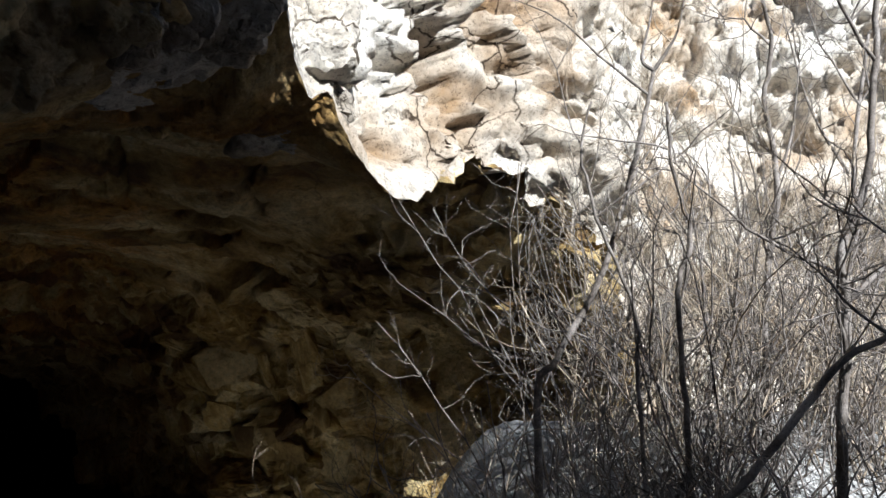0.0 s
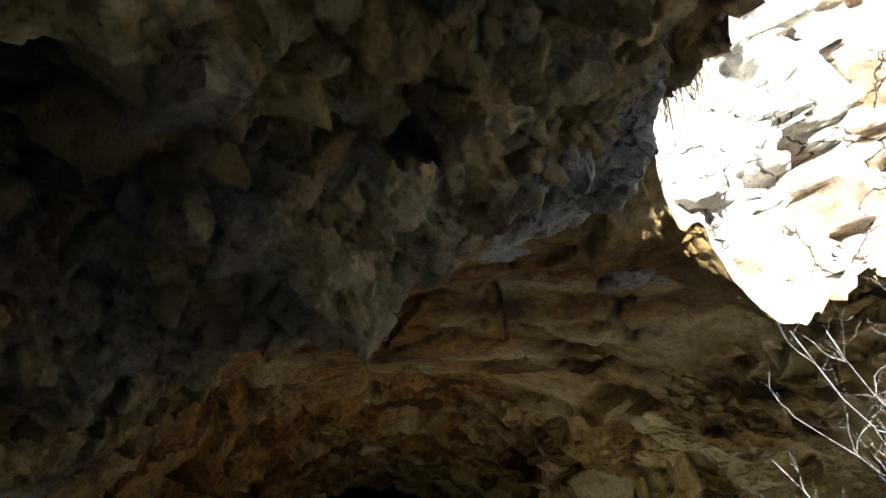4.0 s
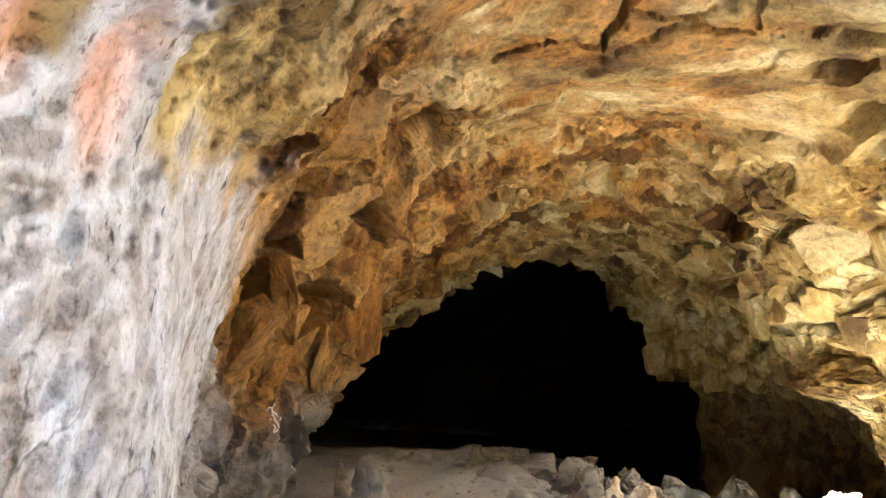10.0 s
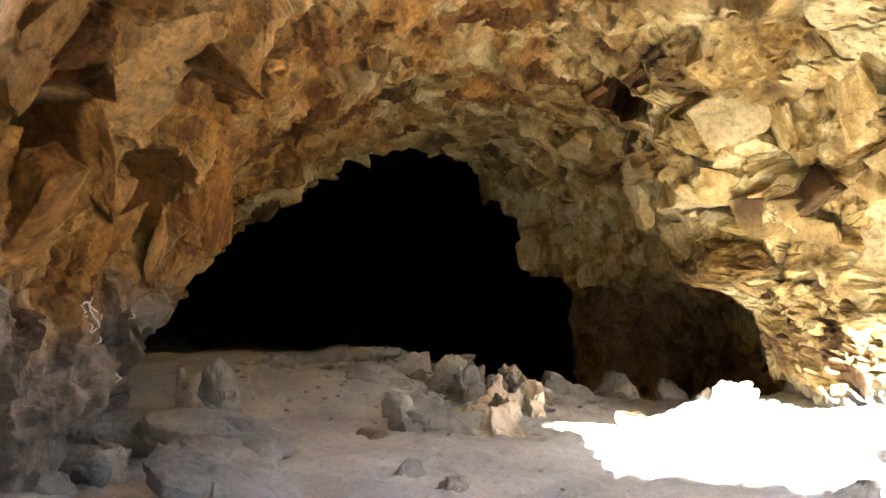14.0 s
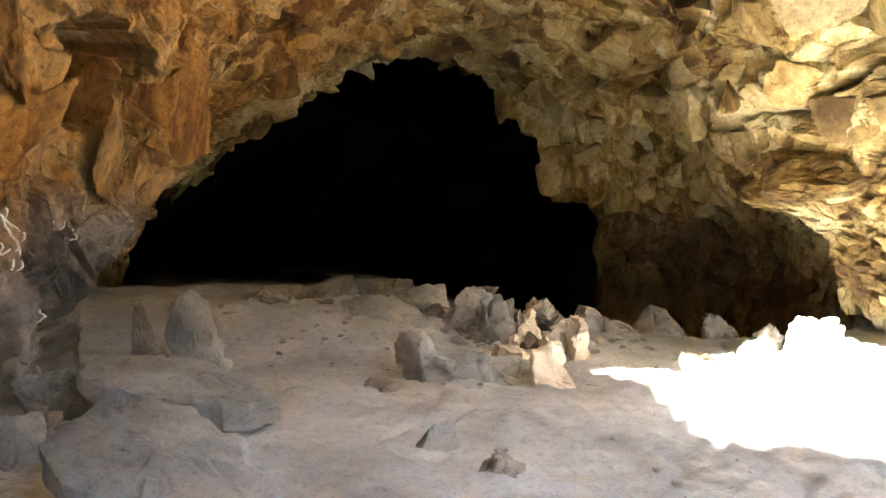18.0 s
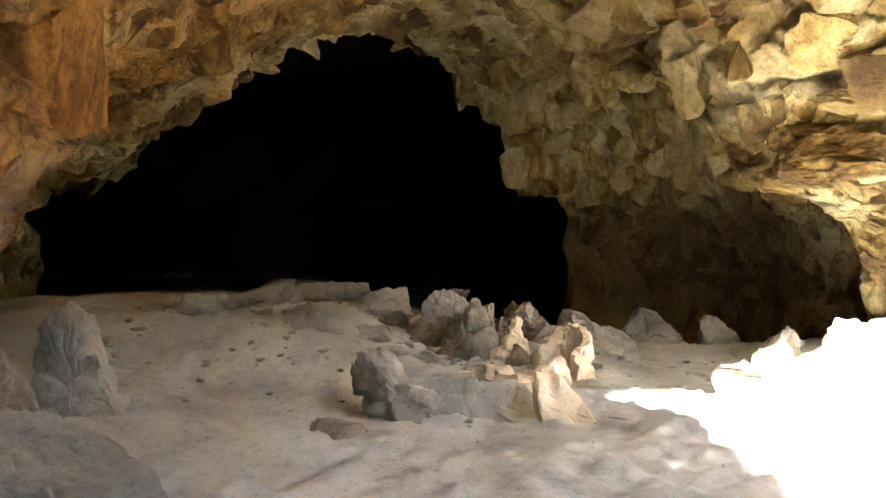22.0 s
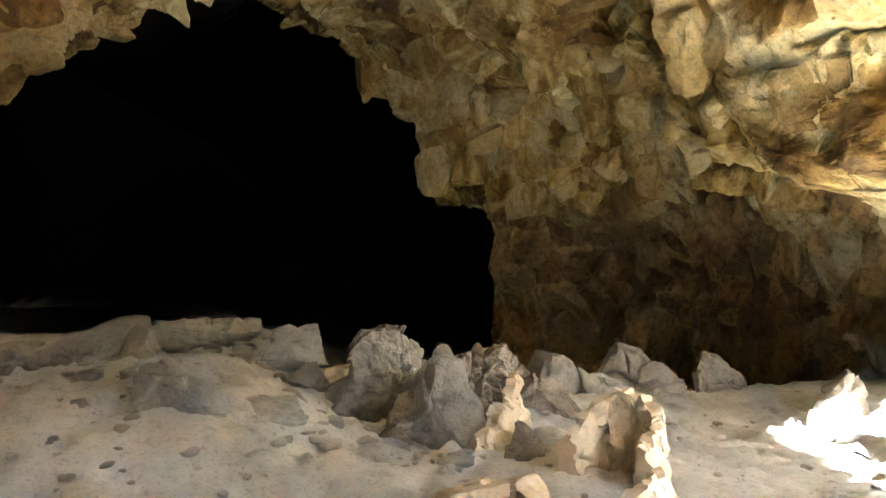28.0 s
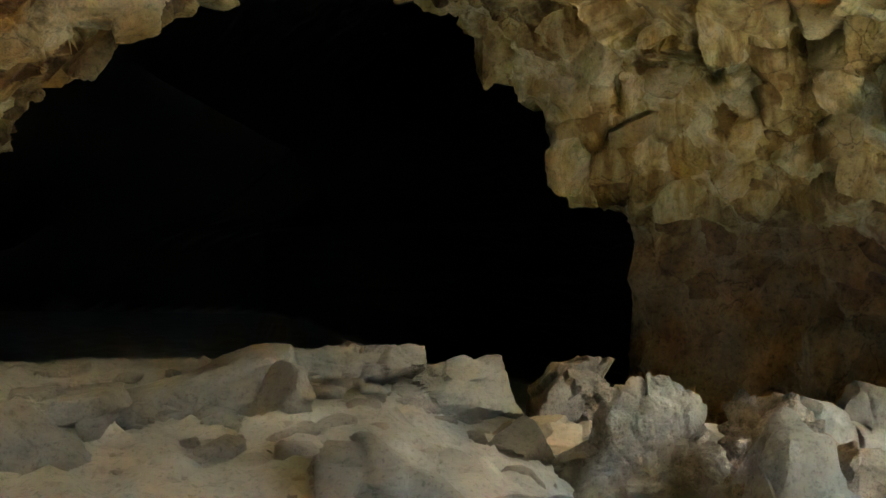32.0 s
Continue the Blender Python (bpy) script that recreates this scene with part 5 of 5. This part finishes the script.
# pebbles and chips strewn over the dust
def strewn(name, label, count, seed, small, large, mat, area, long=1.0):
    rng = np.random.default_rng(seed)
    verts, faces = [], []
    for k in range(count):
        bv, bf = chipped(int(rng.integers(1e6)), 6, 2 if long == 1.0 else 2)
        s, u = rng.uniform(area[0], area[1]), rng.uniform(area[2], area[3])
        r = small + (large - small) * rng.random() ** 3
        sz = np.array([r * rng.uniform(0.8, 1.4) * long, r, r * rng.uniform(0.4, 0.8)])
        a = rng.uniform(0, 6.28)
        p = bv * sz
        p = np.stack([p[:, 0] * math.cos(a) - p[:, 1] * math.sin(a), p[:, 0] * math.sin(a) + p[:, 1] * math.cos(a), p[:, 2]], 1)
        x, y = xy(s, u)
        base = len(verts)
        verts.extend(p + np.array([x, y, float(ground_z(np.array(s), np.array(u))) + 0.2 * sz[2]]))
        faces.extend([[i + base for i in q] for q in bf])
    return tagged(new(name, mesh_of(name, verts, faces, mat)), label, "stones", kind="stuff")


strewn("pebbles", "small grey stones strewn over the dust", 420, 5, 0.008, 0.05, BOULDER, (11.0, 24.0, -4.5, 5.5))
strewn("rubble", "broken grey stones among the fallen rocks", 420, 6, 0.02, 0.13, BOULDER, (18.8, 24.5, -4.5, 4.5))
strewn("rubble", "broken grey stones on the dust bank", 320, 16, 0.03, 0.11, BOULDER, (18.4, 22.6, -4.6, 0.6))
strewn("chips", "dark wood chips and twigs on the dust", 160, 7, 0.004, 0.009, BARK, (11.5, 20.0, -3.8, 4.0), 7.0)

# ---- trees, shrubs and roots in the pit ----
def tube(path, radii, sides=5):
    """A bent tapering tube along a path, as vertices and faces."""
    path = np.asarray(path, float)
    d = np.gradient(path, axis=0)
    d /= np.maximum(np.linalg.norm(d, axis=1, keepdims=True), 1e-9)
    ref = np.array([0.3, 0.9, 0.1]) if abs(d[0] @ np.array([0.3, 0.9, 0.1])) < 0.9 else np.array([1.0, 0, 0])
    a = np.cross(d, ref)
    a /= np.maximum(np.linalg.norm(a, axis=1, keepdims=True), 1e-9)
    b = np.cross(d, a)
    ang = np.arange(sides) * 2 * math.pi / sides
    ring = path[:, None] + np.asarray(radii)[:, None, None] * (np.cos(ang)[None, :, None] * a[:, None] + np.sin(ang)[None, :, None] * b[:, None])
    n = len(path)
    faces = [[i * sides + j, i * sides + (j + 1) % sides, (i + 1) * sides + (j + 1) % sides, (i + 1) * sides + j] for i in range(n - 1) for j in range(sides)]
    faces.append([(n - 1) * sides + j for j in range(sides)])
    return ring.reshape(-1, 3), faces


def wander(start, way, length, rng, bend=0.25, lift=0.0, points=7):
    way = np.asarray(way, float) / np.linalg.norm(way)
    out = [np.asarray(start, float)]
    for k in range(points - 1):
        way = way + rng.normal(scale=bend, size=3) + np.array([0, 0, lift])
        way /= np.linalg.norm(way)
        out.append(out[-1] + way * length / (points - 1))
    return np.array(out)


class Bundle:
    def __init__(self):
        self.verts, self.faces = [], []

    def add(self, path, r0, r1, sides=4):
        v, f = tube(path, np.linspace(r0, r1, len(path)), sides)
        base = len(self.verts)
        self.verts.extend(v)
        self.faces.extend([[i + base for i in q] for q in f])

    def under(self, name, parent, mat, label=""):
        ob = new(name, mesh_of(name, self.verts, self.faces, mat))
        ob.parent = parent
        ob.matrix_parent_inverse = parent.matrix_world.inverted()
        if name in ("twigs", "stems"):  # too fine to pick apart
            ob["kind"] = "stuff"
        return ob


def sprays(bundle, path, radius, rng, count, length, depth):
    for k in range(count):
        i = rng.integers(max(1, len(path) // 4), len(path))
        way = rng.normal(size=3) + np.array([0, 0, 0.5]) + 0.8 * (path[i] - path[i - 1]) / np.linalg.norm(path[i] - path[i - 1])
        p = wander(path[i], way, length * rng.uniform(0.5, 1.2), rng, 0.28, 0.05)
        bundle.add(p, radius, radius * 0.35, 4 if depth > 1 else 3)
        if depth > 1:
            sprays(bundle, p, radius * 0.5, rng, 3, length * 0.55, depth - 1)


def tree(label, trunk, forks, r0, seed, twigs=7):
    rng = np.random.default_rng(seed)
    trunk = np.array(trunk)
    foot = trunk[0].copy()
    su = np.array([-SA * foot[0] + CA * foot[1], CA * foot[0] + SA * foot[1]])
    foot[2] = float(ground_z(su[0], su[1])) - 0.05
    if foot[2] < trunk[0][2] - 0.05:
        trunk = np.concatenate([[foot], trunk])
    base = new("bare_tree")
    base.matrix_world = pose(*foot)
    tagged(base, label, "tree", "bare trees in the pit")
    k = np.linspace(0, len(trunk) - 1, 5 * len(trunk))
    path = spline(np.arange(len(trunk)), trunk, k)
    b = Bundle()
    b.add(path + np.random.default_rng(seed).normal(scale=0.006, size=path.shape), r0, r0 * 0.45, 8)
    b.under("trunk", base, BARK)
    ends = []
    for f in forks:
        p = spline(np.arange(len(f)), np.array(f), np.linspace(0, len(f) - 1, 12))
        b = Bundle()
        b.add(p, r0 * 0.5, r0 * 0.15, 6)
        b.under("limb", base, BARK)
        ends.append(p)
    for q in range(3):
        i = rng.integers(len(path) // 3, len(path))
        p = wander(path[i], rng.normal(size=3) * np.array([1, 0.6, 0.3]) + np.array([0, 0, 0.9]), rng.uniform(0.9, 1.6), rng, 0.18, 0.04, 9)
        b = Bundle()
        b.add(p, r0 * 0.35, r0 * 0.1, 5)
        b.under("limb", base, BARK)
        ends.append(p)
    b = Bundle()
    for p in (path, *ends):
        sprays(b, p, r0 * 0.16, rng, twigs, 0.65, 3)
    b.under("twigs", base, STRAW if seed % 2 else BARK)
    return base


tree("slender bare grey tree forking near its top", [(0.73, 6.63, 1.55), (0.9, 6.53, 2.01), (1.24, 6.41, 2.56), (1.49, 6.26, 3.27), (1.63, 6.15, 3.78), (1.72, 6.07, 4.14)],
     [[(1.72, 6.07, 4.14), (1.83, 6.04, 4.29), (1.92, 6.0, 4.45), (2.0, 5.93, 4.8)], [(1.72, 6.07, 4.14), (1.63, 6.05, 4.23), (1.7, 5.99, 4.51), (1.76, 5.92, 4.84)]], 0.034, 1)
tree("dark crooked bare tree with a thick trunk", [(2.62, 5.78, 0.68), (2.6, 5.64, 1.33), (2.67, 5.47, 2.12), (2.64, 5.39, 2.52), (2.81, 5.29, 2.95), (2.88, 5.16, 3.56), (2.93, 5.01, 4.28)],
     [[(2.65, 5.45, 2.2), (3.0, 5.4, 2.5), (3.4, 5.3, 2.9)]], 0.042, 2, 9)
tree("bare sapling with thin upright stems", [(1.75, 6.3, 0.64), (1.74, 6.09, 1.67), (1.71, 5.94, 2.38), (1.81, 5.85, 2.77), (1.7, 5.75, 3.24), (1.67, 5.65, 3.72)], [], 0.026, 3)
tree("tall bare tree with a pale mottled trunk", [(2.63, 7.35, 0.48), (2.69, 7.1, 1.67), (2.72, 6.92, 2.5), (2.84, 6.74, 3.37), (2.77, 6.59, 4.06), (2.84, 6.49, 4.52), (2.76, 6.4, 4.98)],
     [[(2.84, 6.74, 3.4), (3.0, 6.7, 3.8), (3.1, 6.6, 4.4)]], 0.034, 4, 9)
tree("bare tree bent far over to one side", [(1.2, 5.3, 0.3), (1.47, 5.25, 0.78), (2.0, 5.13, 1.36), (2.38, 5.03, 1.8), (2.76, 4.99, 1.99), (3.1, 4.93, 2.24)], [], 0.036, 5, 6)
tree("thin bare sapling leaning over the shrubs", [(1.45, 6.29, 1.68), (1.45, 6.17, 2.25), (1.2, 6.03, 2.92), (1.09, 5.92, 3.45), (1.17, 5.84, 3.81)], [], 0.018, 6, 5)
tree("thin bare sapling among other stems", [(2.35, 6.99, 1.23), (2.38, 6.76, 2.3), (2.45, 6.63, 2.92), (2.39, 6.47, 3.68)], [], 0.018, 7, 7)
tree("bare tree against the sunlit cliff", [(4.3, 8.6, 0.6), (4.4, 8.5, 2.4), (4.3, 8.3, 3.8), (4.6, 8.2, 5.4)], [[(4.3, 8.3, 3.8), (3.9, 8.2, 4.6), (3.7, 8.1, 5.6)]], 0.04, 8, 10)


def shrub(label, x, y, height, spread_out, stems, seed, mat, sink=0.0):
    rng = np.random.default_rng(seed)
    s, u = -SA * x + CA * y, CA * x + SA * y
    z = float(ground_z(np.array(s), np.array(u)))
    base = new("bare_shrub")
    base.matrix_world = pose(x, y, z)
    tagged(base, label, "shrub", "bare shrubs in the pit")
    b, tw = Bundle(), Bundle()
    for k in range(stems):
        a = rng.uniform(0, 6.28)
        way = np.array([math.cos(a) * spread_out, math.sin(a) * spread_out, 1.0])
        p = wander((x + 0.2 * rng.normal(), y + 0.2 * rng.normal(), z - 0.03), way, height * rng.uniform(0.7, 1.25), rng, 0.16, 0.02, 10)
        b.add(p, 0.009, 0.004, 4)
        sprays(tw, p, 0.0042, rng, 7, 0.55, 2)
    b.under("stems", base, mat)
    tw.under("twigs", base, mat)
    return base


rng = np.random.default_rng(12)
for k in range(30):
    x = 0.2 + 0.165 * k + rng.uniform(-0.15, 0.15)
    y = 6.7 + rng.uniform(-0.7, 1.6)
    shrub("tangled bare grey-brown shrub in shade" if k < 14 else "tangled bare straw-coloured shrub in the sun", x, y, 2.1 + 0.5 * rng.random(), 0.45, 15, 100 + k, BARK if k % 3 else STRAW)
for k in range(14):
    x, y = 0.1 + 0.2 * k + rng.uniform(-0.1, 0.1), 6.0 + rng.uniform(-0.6, 0.4)
    shrub("low tangled bare shrub in blue shade", x, y, 1.3 + 0.4 * rng.random(), 0.6, 14, 170 + k, BARK)
for k in range(5):
    x, y = 2.5 + 1.0 * k, 10.5 + rng.uniform(-1, 1.5)
    shrub("bare straw-coloured shrub below the cliff", x, y, 3.0, 0.4, 16, 140 + k, STRAW)

# ---- roots hanging from the roof's lip ----
def hanging_roots(label, s, u, z, length, count, seed):
    rng = np.random.default_rng(seed)
    x, y = xy(s, u)
    base = new("hanging_roots")
    base.matrix_world = pose(x, y, z)
    tagged(base, label, "roots")
    b = Bundle()
    for k in range(count):
        p = wander((x + 0.12 * rng.normal(), y + 0.12 * rng.normal(), z + 0.1 * rng.random()), (0, 0, -1), length * rng.uniform(0.4, 1.0), rng, 0.2, -0.12, 10)
        b.add(p, 0.006, 0.003, 4)
    b.under("twigs", base, STRAW)


hanging_roots("bundle of dry straw-coloured roots hanging from the lip", 5.25, 1.78, 5.0, 0.62, 45, 3)
hanging_roots("thin dry roots hanging from the lip", 5.0, 1.55, 4.95, 0.4, 25, 4)


# ---- white outlines scratched and painted on the pillar ----
from mathutils.bvhtree import BVHTree

wall_left = bpy.data.objects["wall_left"]
tree_left = BVHTree.FromPolygons([v.co[:] for v in wall_left.data.vertices], [p.vertices[:] for p in wall_left.data.polygons])


def on_wall(s, z):
    a, b = Vector((*xy(s, -1.5), z)), Vector((*xy(s, -9.0), z))
    place, normal, _, _ = tree_left.ray_cast(a, (b - a).normalized())
    return np.array((place if place else b) + ((a - b).normalized() * 0.012))


def stroke(name, label, points, width=0.012):
    k = np.linspace(0, len(points) - 1, 10 * len(points))
    path = [on_wall(float(a), float(b)) for a, b in spline(np.arange(len(points)), np.array(points), k)]
    b = Bundle()
    b.add(path, width, width, 4)
    return tagged(new(name, mesh_of(name, b.verts, b.faces, CHALK)), label, "graffiti")


stroke("graffiti", "white painted figure outlined on the grey pillar", [(13.95, 0.1), (13.75, -0.1), (13.6, -0.3), (13.85, -0.22), (14.0, 0.0), (14.2, -0.2), (14.1, -0.5), (13.8, -0.72), (13.7, -0.85), (13.95, -0.85), (14.3, -0.65), (14.5, -0.3), (14.25, -0.05), (14.05, 0.05)], 0.011)
stroke("graffiti", "white painted loop inside the outlined figure", [(13.9, -0.15), (14.05, -0.3), (13.95, -0.45), (14.15, -0.55), (14.3, -0.4)], 0.009)
stroke("graffiti", "white scribble beside the outlined figure", [(15.0, -0.1), (15.2, -0.3), (15.3, -0.1), (15.5, -0.35), (15.6, -0.15)], 0.01)
stroke("graffiti", "short white scratch on the pillar", [(14.9, -0.5), (15.0, -0.7), (15.1, -0.55)], 0.009)
